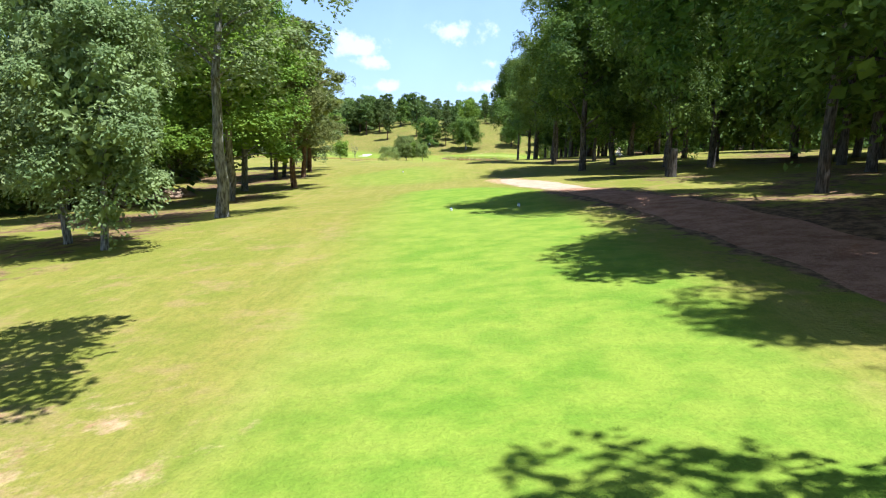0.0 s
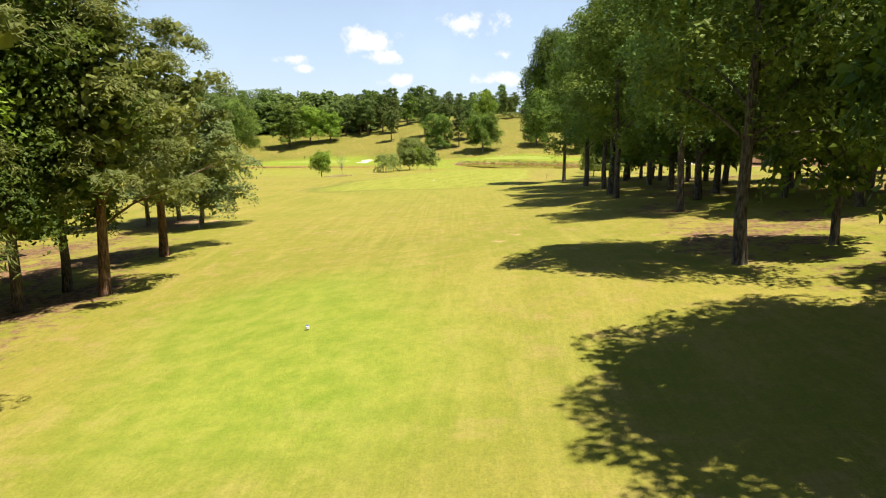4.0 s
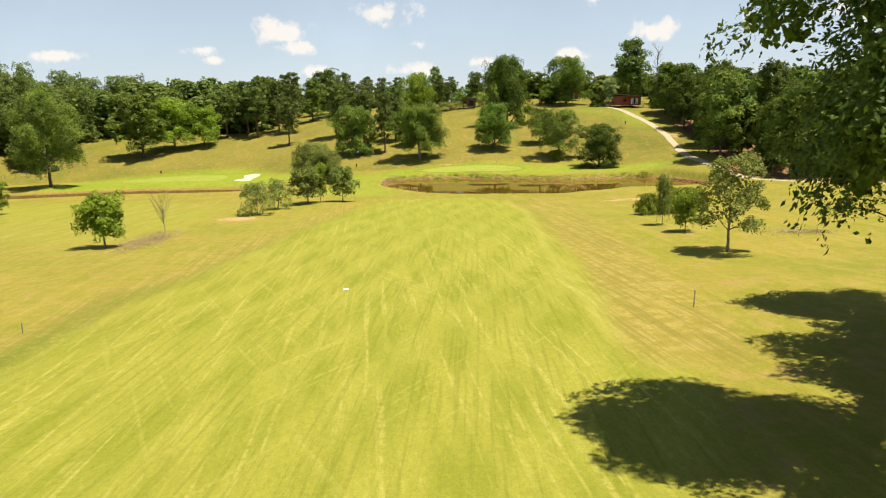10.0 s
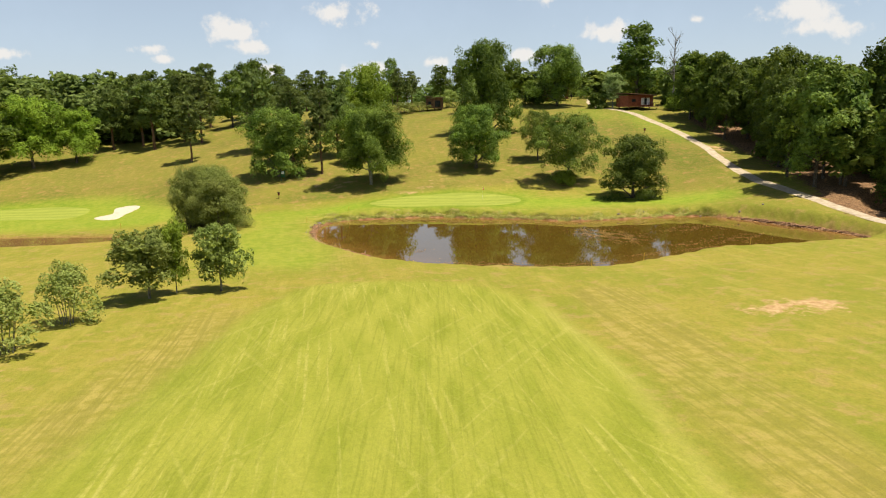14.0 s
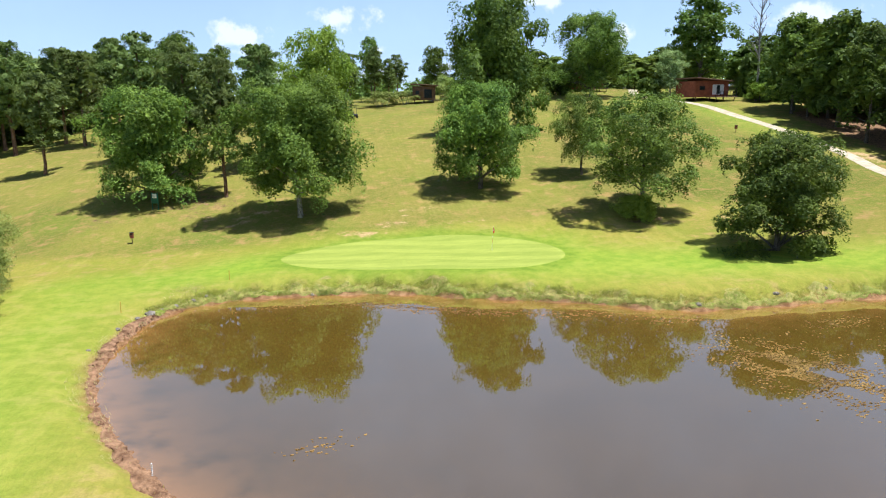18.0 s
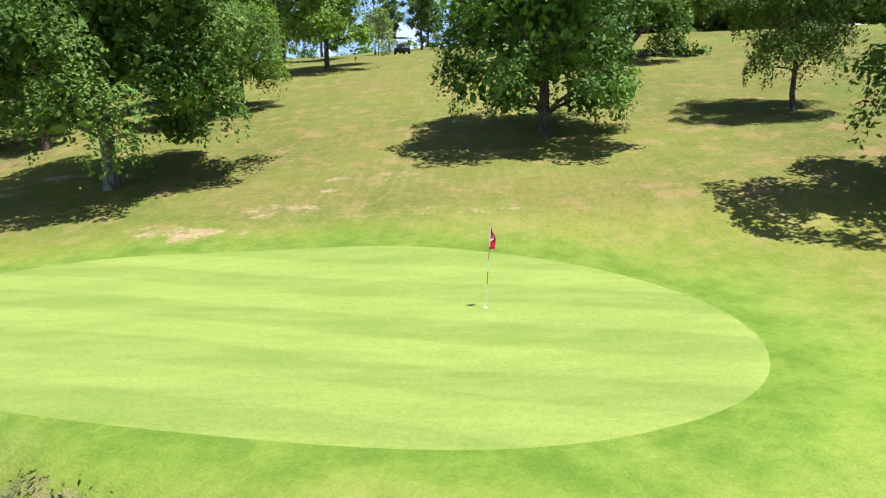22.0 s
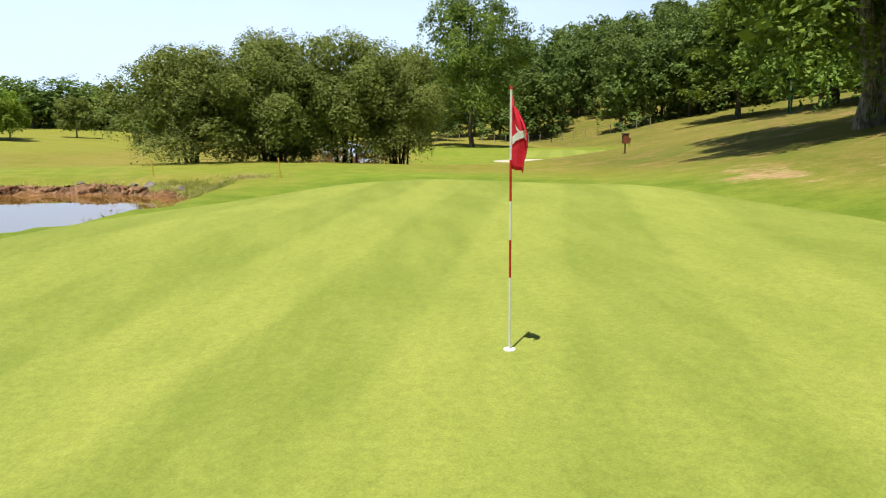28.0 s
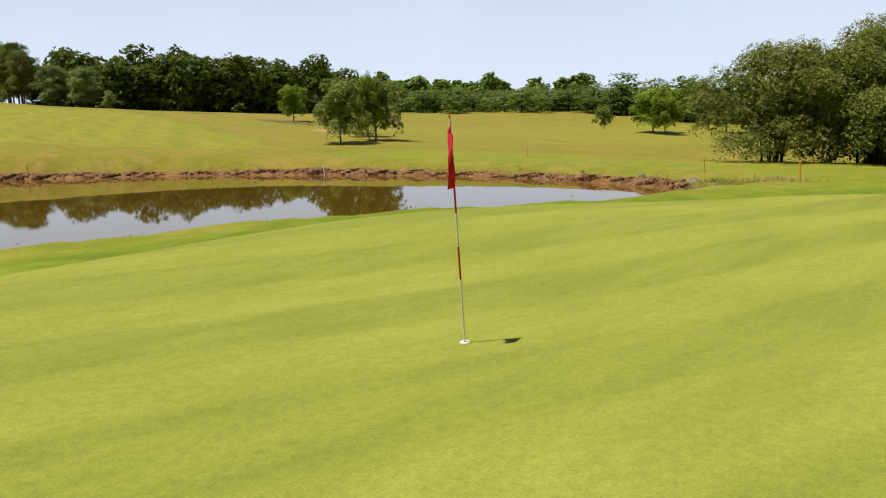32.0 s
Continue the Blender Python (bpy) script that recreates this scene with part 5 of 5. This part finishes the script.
def distance_plate(x, y):
    ob = thing("distance_plate", "round pale distance plate set in the fairway", "marker", pose(x, y, land(x, y)))
    part("plate", rod(0.22, 0.20, -0.03, 0.035, 24), CURTAIN, ob)
    part("plate_rim", rod(0.26, 0.26, -0.05, 0.02, 24), STONE, ob, "grey concrete rim")


distance_plate(-3.4, 175.7)


def bin_post(x, y, label):
    ob = thing("waste_bin", label, "bin", pose(x, y, land(x, y)), "course bins")
    part("post", box((0.07, 0.07, 0.75), (0, 0, 0.3), 0.01), WOOD_BROWN, ob)
    body = part("bin_box", box((0.34, 0.30, 0.50), (0, 0, 0.80), 0.03), WOOD_RED, ob)
    part("lid", box((0.40, 0.36, 0.05), (0, 0, 1.08), 0.015), DARK, body, "dark lid")
    part("slot", box((0.22, 0.01, 0.08), (0, -0.156, 0.93)), DARK, body, "dark opening")


bin_post(-5.7, 309.6, "small red brown bin on a post beside the green")
bin_post(72, 335, "small dark bin on a post on the hill")
bin_post(-58, 327, "small bin on a post behind the far green")


def notice(x, y):
    ob = thing("course_sign", "green board sign with two posts and a white panel", "sign", pose(x, y, land(x, y), 0, 0, -20))
    for s in (-0.36, 0.36):
        part("post", box((0.09, 0.09, 2.1), (s, 0, 0.85), 0.012), SIGN_GREEN, ob)
    board = part("board", box((0.66, 0.05, 1.15), (0, 0, 1.25), 0.012), SIGN_GREEN, ob)
    part("panel", box((0.50, 0.012, 0.46), (0, -0.032, 1.50), 0.004), WHITE, board, "white panel")
    for i, w in enumerate((0.32, 0.40, 0.26)):
        part("text_bar", box((w, 0.006, 0.045), (-0.02, -0.042, 1.62 - 0.11 * i)), SIGN_GREEN, board, "green bar of lettering")
    part("roof_board", box((0.92, 0.16, 0.05), (0, 0, 1.95), 0.012), WOOD_BROWN, ob)


notice(-5.4, 318.6)


# ---- cabins on the hill ----
def cabin(x, y, turn, w, d, h, label, deck=True, boards=WOOD_RED):
    z = land(x, y)
    ob = thing("cabin", label, "cabin", pose(x, y, z, 0, 0, turn))
    lift = 0.5
    for sx in (-0.42, 0, 0.42):
        for sy in (-0.40, 0.40):
            part("pile", box((0.18, 0.18, lift + 1.2), (sx * w, sy * d, lift / 2 - 0.6), 0.02), WOOD_BROWN, ob)
    wall = part("wall", box((w, d, h), (0, 0, lift + h / 2), 0.03), boards, ob)
    n = int(h / 0.22)
    for i in range(n):
        part("board", box((w + 0.05, 0.03, 0.20), (0, -d / 2 - 0.012, lift + 0.12 + i * h / n), 0.008), boards, wall)
    tilt = Matrix.Rotation(radians(4), 4, "Y")
    part("roof", box((w + 1.0, d + 1.3, 0.16), (0.1, -0.2, lift + h + 0.22), 0.02, turn=tilt), WOOD_BROWN, ob)
    win = part("window", box((w * 0.34, 0.08, h * 0.62), (w * 0.18, -d / 2 - 0.04, lift + h * 0.45), 0.01), WHITE if deck else DARK, ob, "white framed glazed doors" if deck else "dark framed window")
    for k in (-1, 0, 1):
        part("pane", box((w * 0.10, 0.02, h * 0.56), (w * 0.18 + k * w * 0.11, -d / 2 - 0.09, lift + h * 0.45)), CURTAIN if k and deck else GLASS, win)
    small = part("window", box((w * 0.16, 0.07, h * 0.24), (-w * 0.30, -d / 2 - 0.04, lift + h * 0.55), 0.01), DARK, ob, "small dark window")
    part("pane", box((w * 0.13, 0.02, h * 0.19), (-w * 0.30, -d / 2 - 0.085, lift + h * 0.55)), GLASS, small)
    if deck:
        floor = part("deck", box((w * 0.62, 2.2, 0.12), (w * 0.2, -d / 2 - 1.15, lift - 0.05), 0.02), WOOD_BROWN, ob)
        for k in range(7):
            part("rail_post", box((0.07, 0.07, 1.0), (w * (-0.09 + 0.097 * k), -d / 2 - 2.2, lift + 0.45)), DARK, floor)
        part("rail", box((w * 0.62, 0.06, 0.08), (w * 0.2, -d / 2 - 2.2, lift + 0.98), 0.01), DARK, floor)
        for s in (-1, 1):
            part("brace", box((0.1, 0.1, 1.5), (w * (0.2 + 0.28 * s), -d / 2 - 1.9, 0.2), turn=Matrix.Rotation(radians(25 * s), 4, "Y")), DARK, floor)


cabin(83.3, 366.5, 12, 7.6, 5.5, 2.9, "red brown timber cabin on piles with white glazed doors")
cabin(70.5, 397, 8, 8.0, 5.0, 2.9, "red brown timber cabin behind an oak on the hilltop")
cabin(33.0, 387, -6, 4.6, 4.2, 2.8, "small brown timber hut under the trees", False, WOOD_BROWN)


def golf_cart(x, y, turn):
    ob = thing("golf_cart", "dark golf cart with a flat roof on the hill", "golf cart", pose(x, y, land(x, y), 0, 0, turn))
    part("body", box((1.15, 2.2, 0.5), (0, 0, 0.5), 0.12), DARK, ob)
    part("seat", box((1.05, 0.5, 0.5), (0, 0.3, 0.95), 0.08), WOOD_GREY, ob)
    part("roof", box((1.2, 1.7, 0.07), (0, 0.1, 1.82), 0.03), DARK, ob)
    for a in (-0.5, 0.5):
        for b in (-0.65, 0.85):
            part("roof_post", box((0.04, 0.04, 1.1), (a, b, 1.27)), DARK, ob)
        for b in (-0.75, 0.75):
            wheel = part("wheel", bmesh.new(), DARK, ob)
            bm = bmesh.new()
            bmesh.ops.create_cone(bm, cap_ends=True, segments=16, radius1=0.23, radius2=0.23, depth=0.18, matrix=Matrix.Translation((a * 1.1, b, 0.23)) @ Matrix.Rotation(radians(90), 4, "Y"))
            bm.to_mesh(wheel.data)
            bm.free()


golf_cart(17.6, 366.5, 30)


def dead_tree(x, y, h, thin=1.0):
    g = np.random.default_rng(3)
    k = 1.0 if h > 10 else 0.3
    pieces = [tube([(0, 0, -0.4), (0.1, 0, h * 0.3), (-0.1, 0.1, h * 0.65), (0.1, 0, h)], [0.28 * k, 0.2 * k, 0.12 * k, 0.02], 7)]
    for i in range(26):
        z, a, r = h * g.uniform(0.35, 0.95), g.uniform(0, 6.28), g.uniform(1.0, 2.8)
        tip = np.array([math.cos(a) * r, math.sin(a) * r, z + r * 1.1])
        pieces.append(tube([(0, 0, z), tip * (0.5, 0.5, 1) - (0, 0, r * 0.5), tip], [0.09 * k, 0.06 * k, 0.02 * k], 4))
        for _ in range(3):
            q = tip + g.normal(0, 0.5, 3) + (0, 0, 0.5)
            pieces.append(tube([tip * 0.8 + np.array([0, 0, z]) * 0.2, (tip + q) / 2, q], [0.04 * k, 0.03 * k, 0.015 * k], 3))
    v, q = joined(pieces)
    ob = stand("dead_tree", pose(x, y, land(x, y)) @ Matrix.Diagonal((thin, thin, 1, 1)))
    tagged(ob, "tall bare dead tree with thin pale branches" if h > 10 else "small bare sapling with thin pale twigs", "tree")
    part("trunk", array_mesh("dead_trunk", v, q, BARK_PALE, True), None, ob)


dead_tree(92, 362.5, 20)
dead_tree(-25.8, 214.5, 2.6, 0.6)


# ---- pond edge ----
def stone(x, y, size, seed, z=None):
    g = random.Random(seed)
    bm = bmesh.new()
    bmesh.ops.create_icosphere(bm, subdivisions=2, radius=1)
    for v in bm.verts:
        n1 = noise.noise(v.co * 1.3 + Vector((seed, 0, 0)))
        v.co *= 1 + 0.45 * n1
        v.co = Vector((v.co.x * size * g.uniform(0.98, 1.02), v.co.y * size * 0.8, v.co.z * size * 0.6))
    ob = thing("stone", "dark rough stone lying on the pond bank", "stone", pose(x, y, (land(x, y) if z is None else z) + size * 0.2, 0, 0, g.uniform(0, 360)), "pond stones")
    part("stone_body", bm, STONE, ob)


for i, (x, y, s) in enumerate(((1.3, 286.4, 0.36), (1.9, 287.3, 0.22), (0.7, 285.5, 0.2), (2.6, 288.1, 0.25), (3.6, 289.4, 0.22), (4.4, 290.0, 0.16), (0.2, 283.0, 0.18), (37.9, 281.0, 0.22), (12, 290.2, 0.16),
                               (44, 281.6, 0.2), (48, 281.9, 0.15), (56, 280.2, 0.2), (60.5, 277.6, 0.2), (63, 276, 0.22), (33, 283.4, 0.15), (-0.3, 279, 0.14))):
    stone(x, y, s, i + 1)


def tufts(name, label, count, seed, where, tall, mat, spread=0.18, blades=9):
    """Grass tufts: thin curved blades in small bunches."""
    g = np.random.default_rng(seed)
    vs = []
    roots = np.array([where(g) for _ in range(count)])
    floor = height(roots[:, 0], roots[:, 1]) - 0.03
    for (x, y, k), z in zip(roots, floor):
        for _ in range(blades):
            h = tall * k * g.uniform(0.5, 1.25)
            a, lean, w = g.uniform(0, 6.28), g.uniform(0.4, 1.3), g.uniform(0.004, 0.011) * (1 + h)
            bx, by = x + g.normal(0, spread * k), y + g.normal(0, spread * k)
            c, s = math.cos(a), math.sin(a)
            vs += [(bx - s * w, by + c * w, z), (bx + s * w, by - c * w, z), (bx + c * lean * h + s * w * 0.25, by + s * lean * h - c * w * 0.25, z + h * (1 - 0.25 * lean)),
                   (bx + c * lean * h - s * w * 0.25, by + s * lean * h + c * w * 0.25, z + h * (1 - 0.25 * lean))]
    v = np.array(vs)
    me = array_mesh(name, v, np.arange(len(v)).reshape(-1, 4), mat)
    tagged(new(name, me), label, "grass", kind="stuff")


BANK = np.array(POND)
BANK_WAY = np.roll(BANK, -1, 0) - BANK
BANK_OUT = np.column_stack([BANK_WAY[:, 1], -BANK_WAY[:, 0]]) / np.linalg.norm(BANK_WAY, axis=1)[:, None]
BANK_TEST = BANK + BANK_WAY * 0.5 + BANK_OUT * 0.2
BANK_OUT *= np.where(inside_distance(BANK_TEST[:, 0], BANK_TEST[:, 1], POND) > 0, -1, 1)[:, None]


def along_bank(wanted, near, far):
    """A picker of places along part of the shore, some way out from the water."""
    idx = [i for i, p in enumerate(BANK) if wanted(p)]

    def pick(g):
        i = idx[g.integers(len(idx))]
        q = BANK[i] + BANK_WAY[i] * g.uniform() + BANK_OUT[i] * g.uniform(near, far)
        return q[0], q[1], g.uniform(0.6, 1.3)
    return pick


tufts("bank_grass", "tangled green and straw grass along the pond bank", 2200, 11, along_bank(lambda p: p[1] > 278 and p[0] > 2, 0.2, 1.3), 0.26, LEAF_REED, 0.16)
tufts("dry_bank_grass", "dry straw coloured grass stems on the bank", 900, 12, along_bank(lambda p: p[0] < 5 or p[1] > 279, 0.1, 1.2), 0.22, LEAF_DRY, 0.3, 7)
tufts("shore_grass", "short green grass fringe at the near pond shore", 900, 13, along_bank(lambda p: p[1] < 275, 0.4, 1.0), 0.10, LEAF_REED, 0.2, 8)
REED_GREEN = leafage("green_reeds", (0.130, 0.230, 0.025), (0.230, 0.360, 0.050), 0.4)
tufts("reeds", "bright green reeds standing in the shallow water", 150, 14, lambda g: (22.4 + g.normal(0, 1.1), 286.9 + g.normal(0, 0.3), g.uniform(0.7, 1.2)), 0.24, REED_GREEN, 0.25, 8)
tufts("dark_sedge", "dark green sedge clumps on the bank", 60, 15, lambda g: (13.0 + g.normal(0, 0.4), 290.5 + g.normal(0, 0.2), g.uniform(0.7, 1.2)), 0.28, LEAF_WILLOW, 0.15, 9)
tufts("tall_straw", "tall pale straw grass by the water edge", 120, 16, lambda g: (3.2 + g.normal(0, 0.8), 290.6 + g.normal(0, 0.8), g.uniform(0.7, 1.2)), 0.22, LEAF_DRY, 0.2, 7)
tufts("weed_patch", "ragged weeds on a rough strip of the fairway side", 200, 17, lambda g: (-25.3 + g.normal(0, 1.0), 206.8 + g.normal(0, 3.4), g.uniform(0.6, 1.3)), 0.14, LEAF_DRY, 0.25, 8)


def weeds(name, label, count, seed, where, tall, size, mat):
    """Low leafy weeds: small leaves heaped loosely over the ground."""
    g = np.random.default_rng(seed)
    roots = np.array([where(g) for _ in range(count)])
    at = np.repeat(roots, 14, 0)
    up = g.uniform(0.02, 1.0, len(at)) * tall * at[:, 2]
    at = np.column_stack([at[:, 0] + g.normal(0, 0.16, len(at)), at[:, 1] + g.normal(0, 0.16, len(at)), np.zeros(len(at))])
    at[:, 2] = np.maximum(height(at[:, 0], at[:, 1]), -0.02) + up
    v, q = leaves(at, size, g, 0.4, np.array([0, 0, 1.6]))
    tagged(new(name, array_mesh(name, v, q, mat)), label, "weeds", kind="stuff")


weeds("bank_weeds", "mixed yellow green weeds tangled along the pond bank", 900, 46, along_bank(lambda p: p[1] > 279 and p[0] > 2, 0.25, 1.4), 0.20, 0.045, LEAF_BROOM)
weeds("bank_weeds", "pale straw seed heads among the bank weeds", 380, 47, along_bank(lambda p: p[1] > 279 and p[0] > 2, 0.1, 0.9), 0.24, 0.035, LEAF_DRY)
weeds("dry_weeds", "pale dry weeds in a strip beside the fairway", 700, 43, lambda g: (-25.3 + g.normal(0, 1.0), 206.8 + g.normal(0, 3.4), g.uniform(0.6, 1.3)), 0.2, 0.07, LEAF_DRY)
weeds("dry_weeds", "pale dry weeds scattered on the rough", 500, 44, lambda g: (-33.8 + g.normal(0, 1.6), 158.5 + g.normal(0, 3.4), g.uniform(0.6, 1.3)), 0.16, 0.06, LEAF_DRY)
weeds("dry_weeds", "pale dry weeds in a small patch on the grass", 260, 45, lambda g: (36.5 + g.normal(0, 1.4), 189.5 + g.normal(0, 0.8), g.uniform(0.6, 1.3)), 0.16, 0.06, LEAF_DRY)


def matted_bank():
    """The hummocky fringe of matted grass along the far shore."""
    idx = [i for i, p in enumerate(BANK) if p[1] > 280.2 and 1.5 < p[0] < 60]
    line = np.concatenate([BANK[i] + BANK_WAY[i] * np.linspace(0, 1, 14, endpoint=False)[:, None] for i in idx])
    out = np.concatenate([np.repeat(BANK_OUT[i][None], 14, 0) for i in idx])
    order = np.argsort(line[:, 0])
    line, out = line[order], out[order]
    for _ in range(3):
        line[1:-1], out[1:-1] = (line[:-2] + line[1:-1] + line[2:]) / 3, (out[:-2] + out[1:-1] + out[2:]) / 3
    cols = np.linspace(0, 1, 16)
    g = np.random.default_rng(61)
    ends = smooth(np.minimum(np.arange(len(line)), len(line) - 1 - np.arange(len(line))) / 25)
    start = 0.22 + 0.14 * np.sin(line[:, 0] * 2.1) + 0.09 * np.sin(line[:, 0] * 5.3 + 1)
    wide = 1.05 + 0.25 * np.sin(line[:, 0] * 0.9 + 2) + 0.15 * np.sin(line[:, 0] * 3.1)
    verts = []
    for c in cols:
        q = line + out * (start + wide * c)[:, None]
        x, y = q[:, 0], q[:, 1]
        lump = 0.55 + 0.25 * np.sin(x * 3.7 + 2 * np.sin(y * 4.1)) + 0.20 * np.sin(x * 8.3 + y * 6.7) * np.sin(y * 9.1 - x * 2.0)
        rise = 0.24 * min(1.0, c / 0.10) ** 0.5 * (1 - smooth(np.array((c - 0.25) / 0.75)))
        verts.append(np.column_stack([x, y, height(x, y) - 0.03 + ends * (rise * lump + 0.035 * g.uniform(-1, 1, len(x)) * min(1, rise * 8))]))
    m = len(line)
    quads = [(c * m + i, (c + 1) * m + i, (c + 1) * m + i + 1, c * m + i + 1) for c in range(15) for i in range(m - 1)]
    me = array_mesh("matted_grass", np.concatenate(verts), np.array(quads)[:, ::-1], BANK_GRASS, True)
    tagged(new("matted_grass", me), "hummocks of matted green and straw grass along the pond bank", "grass", kind="stuff")


matted_bank()


def clod_bank():
    """The low broken bank of red earth clods round the near shore."""
    idx = [i for i, p in enumerate(BANK) if p[1] < 277 or p[0] < 3.5]
    first = next(k for k in range(len(idx)) if (idx[k - 1] + 1) % len(BANK) != idx[k])
    idx = idx[first:] + idx[:first]
    line = np.concatenate([BANK[i] + BANK_WAY[i] * np.linspace(0, 1, 12, endpoint=False)[:, None] for i in idx])
    out = np.concatenate([np.repeat(BANK_OUT[i][None], 12, 0) for i in idx])
    for _ in range(10):
        out[1:-1] = (out[:-2] + out[1:-1] + out[2:]) / 3
    g = np.random.default_rng(62)
    m = len(line)
    run = np.concatenate([[0], np.cumsum(np.linalg.norm(np.diff(line, axis=0), axis=1))])
    ends = smooth(np.minimum(np.arange(m), m - 1 - np.arange(m)) / 30)
    rows = ((0.25, -0.22), (0.08, 0.0), (-0.04, 0.13), (-0.10, 0.25), (-0.20, 0.34), (-0.38, 0.37), (-0.60, 0.31), (-0.95, 0.20))
    verts = []
    for k, (d, z) in enumerate(rows):
        lump = 0.11 * np.sin(run * 2.3 + k) * np.sin(run * 0.9) + 0.07 * np.sin(run * 6.1 + 2.3 * k) + g.normal(0, 0.05, m)
        q = line - out * (d - lump * (k < 7))[:, None]
        verts.append(np.column_stack([q, z * (0.55 + 0.45 * ends) * (0.86 + 0.22 * np.sin(run * 0.31) + 0.14 * np.sin(run * 1.7)) + g.normal(0, 0.025, m) * (0 < k < 7)]))
    quads = [(c * m + i, (c + 1) * m + i, (c + 1) * m + i + 1, c * m + i + 1) for c in range(len(rows) - 1) for i in range(m - 1)]
    me = array_mesh("earth_bank", np.concatenate(verts), np.array(quads), CLODS)
    tagged(new("earth_bank", me), "low broken bank of red brown earth round the pond", "bank", kind="structure")


CLODS = plain("red_earth_clods", (0.095, 0.045, 0.022), (0.340, 0.195, 0.105), 0.95, 2.4, 0, 0.08)
clod_bank()


def pads():
    g = np.random.default_rng(21)
    vs, fs, k = [], [], 0
    for cx, cy, rx, ry, turn, n in ((38.0, 269.3, 2.9, 4.6, 0.35, 4200), (38, 258, 2.4, 0.7, 0.2, 320), (46, 259.3, 4.2, 0.8, 0.1, 600), (45, 276.5, 3.0, 1.2, 0.2, 320), (50, 272, 6, 2.4, 0.3, 800), (16.5, 286.9, 3.2, 0.8, -0.25, 520), (20.0, 285.0, 3.4, 0.9, -0.3, 520), (11, 287.7, 2.6, 0.6, 0.1, 200),
                                    (24.0, 283.2, 2.6, 0.8, -0.3, 340), (30, 281.5, 3.0, 1.0, -0.2, 300), (20.5, 256.4, 5.5, 1.3, -0.35, 1300), (28, 254.6, 4.5, 1.2, 0.1, 1000),
                                    (44, 262, 3.5, 1.0, 0.1, 260), (52, 264, 5, 2.0, 0.3, 700), (12.8, 265.5, 1.6, 0.7, 0.3, 80), (35, 279.3, 2.5, 0.9, -0.1, 240), (56, 272, 4, 2, 0, 200)):
        u = g.standard_normal((n, 2)) * 0.55
        lumps = np.sin(u[:, 0] * 7 + cx) * np.sin(u[:, 1] * 6 + cy) > -0.25
        for a, b in u[lumps]:
            x, y = cx + a * rx * math.cos(turn) - b * ry * math.sin(turn), cy + a * rx * math.sin(turn) + b * ry * math.cos(turn)
            r, t = g.uniform(0.025, 0.075), g.uniform(0, 6.28)
            tip = g.uniform(0.0, 0.03)
            ring = [(x + r * math.cos(t + s * 1.2566) * 1.3, y + r * math.sin(t + s * 1.2566) * 0.8, 0.010 + (tip if s == 0 else 0)) for s in range(5)]
            vs += ring
            fs.append([k + s for s in range(5)])
            k += 5
    me = array_mesh("pondweed", np.array(vs), np.array(fs), PAD)
    tagged(new("pondweed", me), "floating brown and ochre pondweed leaves", "pondweed", kind="stuff")


PAD = leafage("pondweed_leaves", (0.120, 0.060, 0.018), (0.380, 0.225, 0.065), 0.1)
pads()


# ---- fence, stumps and heaps ----
def fence(a, b, n):
    ob = stand("wire_fence", Matrix())
    tagged(ob, "dark wire mesh fence with wooden posts before the wood", "fence")
    pa, pb = np.array(a, float), np.array(b, float)
    spots_ = [pa + (pb - pa) * i / n for i in range(n + 1)]
    for p in spots_:
        part("post", box((0.12, 0.12, 1.7), (p[0], p[1], land(*p) + 0.75), 0.01), WOOD_GREY, ob)
    for h in (0.35, 0.75, 1.15, 1.45):
        v, q = tube([(p[0], p[1], land(*p) + h) for p in spots_], [0.012] * len(spots_), 4)
        part("wire", array_mesh("wire", v, q, DARK), None, ob)


fence((-98, 300), (-100, 326), 12)
fence((-100, 326), (-84, 339), 8)


def heap(x, y, r, h, label):
    bm = bmesh.new()
    bmesh.ops.create_icosphere(bm, subdivisions=4, radius=1)
    for v in bm.verts:
        n1 = noise.noise(v.co * 2.2) * 0.35 + noise.noise(v.co * 6) * 0.15
        v.co = Vector((v.co.x * r * (1 + n1), v.co.y * r * 0.7 * (1 + n1), max(-0.1, v.co.z * h * (1 + n1))))
    ob = thing("earth_heap", label, "heap", pose(x, y, land(x, y)))
    part("heap_body", bm, EARTH, ob)


heap(-24.3, 64.6, 2.0, 0.9, "low heap of brown leaf mould under the trees")
heap(-27, 60.5, 1.4, 0.6, "small heap of brown leaf mould under the trees")


def stump(x, y):
    ob = thing("tree_stump", "cut tree stump with rough dark bark", "stump", pose(x, y, land(x, y)))
    v, q = tube([(0, 0, -0.3), (0, 0, 0.15), (0.02, 0, 0.9), (0.05, 0, 1.7)], [0.34, 0.27, 0.22, 0.2], 11)
    part("bark", array_mesh("stump_bark", v, q, BARK, True), None, ob)
    part("cut_face", rod(0.19, 0.19, 1.66, 1.70, 11, x=0.05), WOOD_GREY, ob, "pale sawn top")


stump(13.3, 44.9)
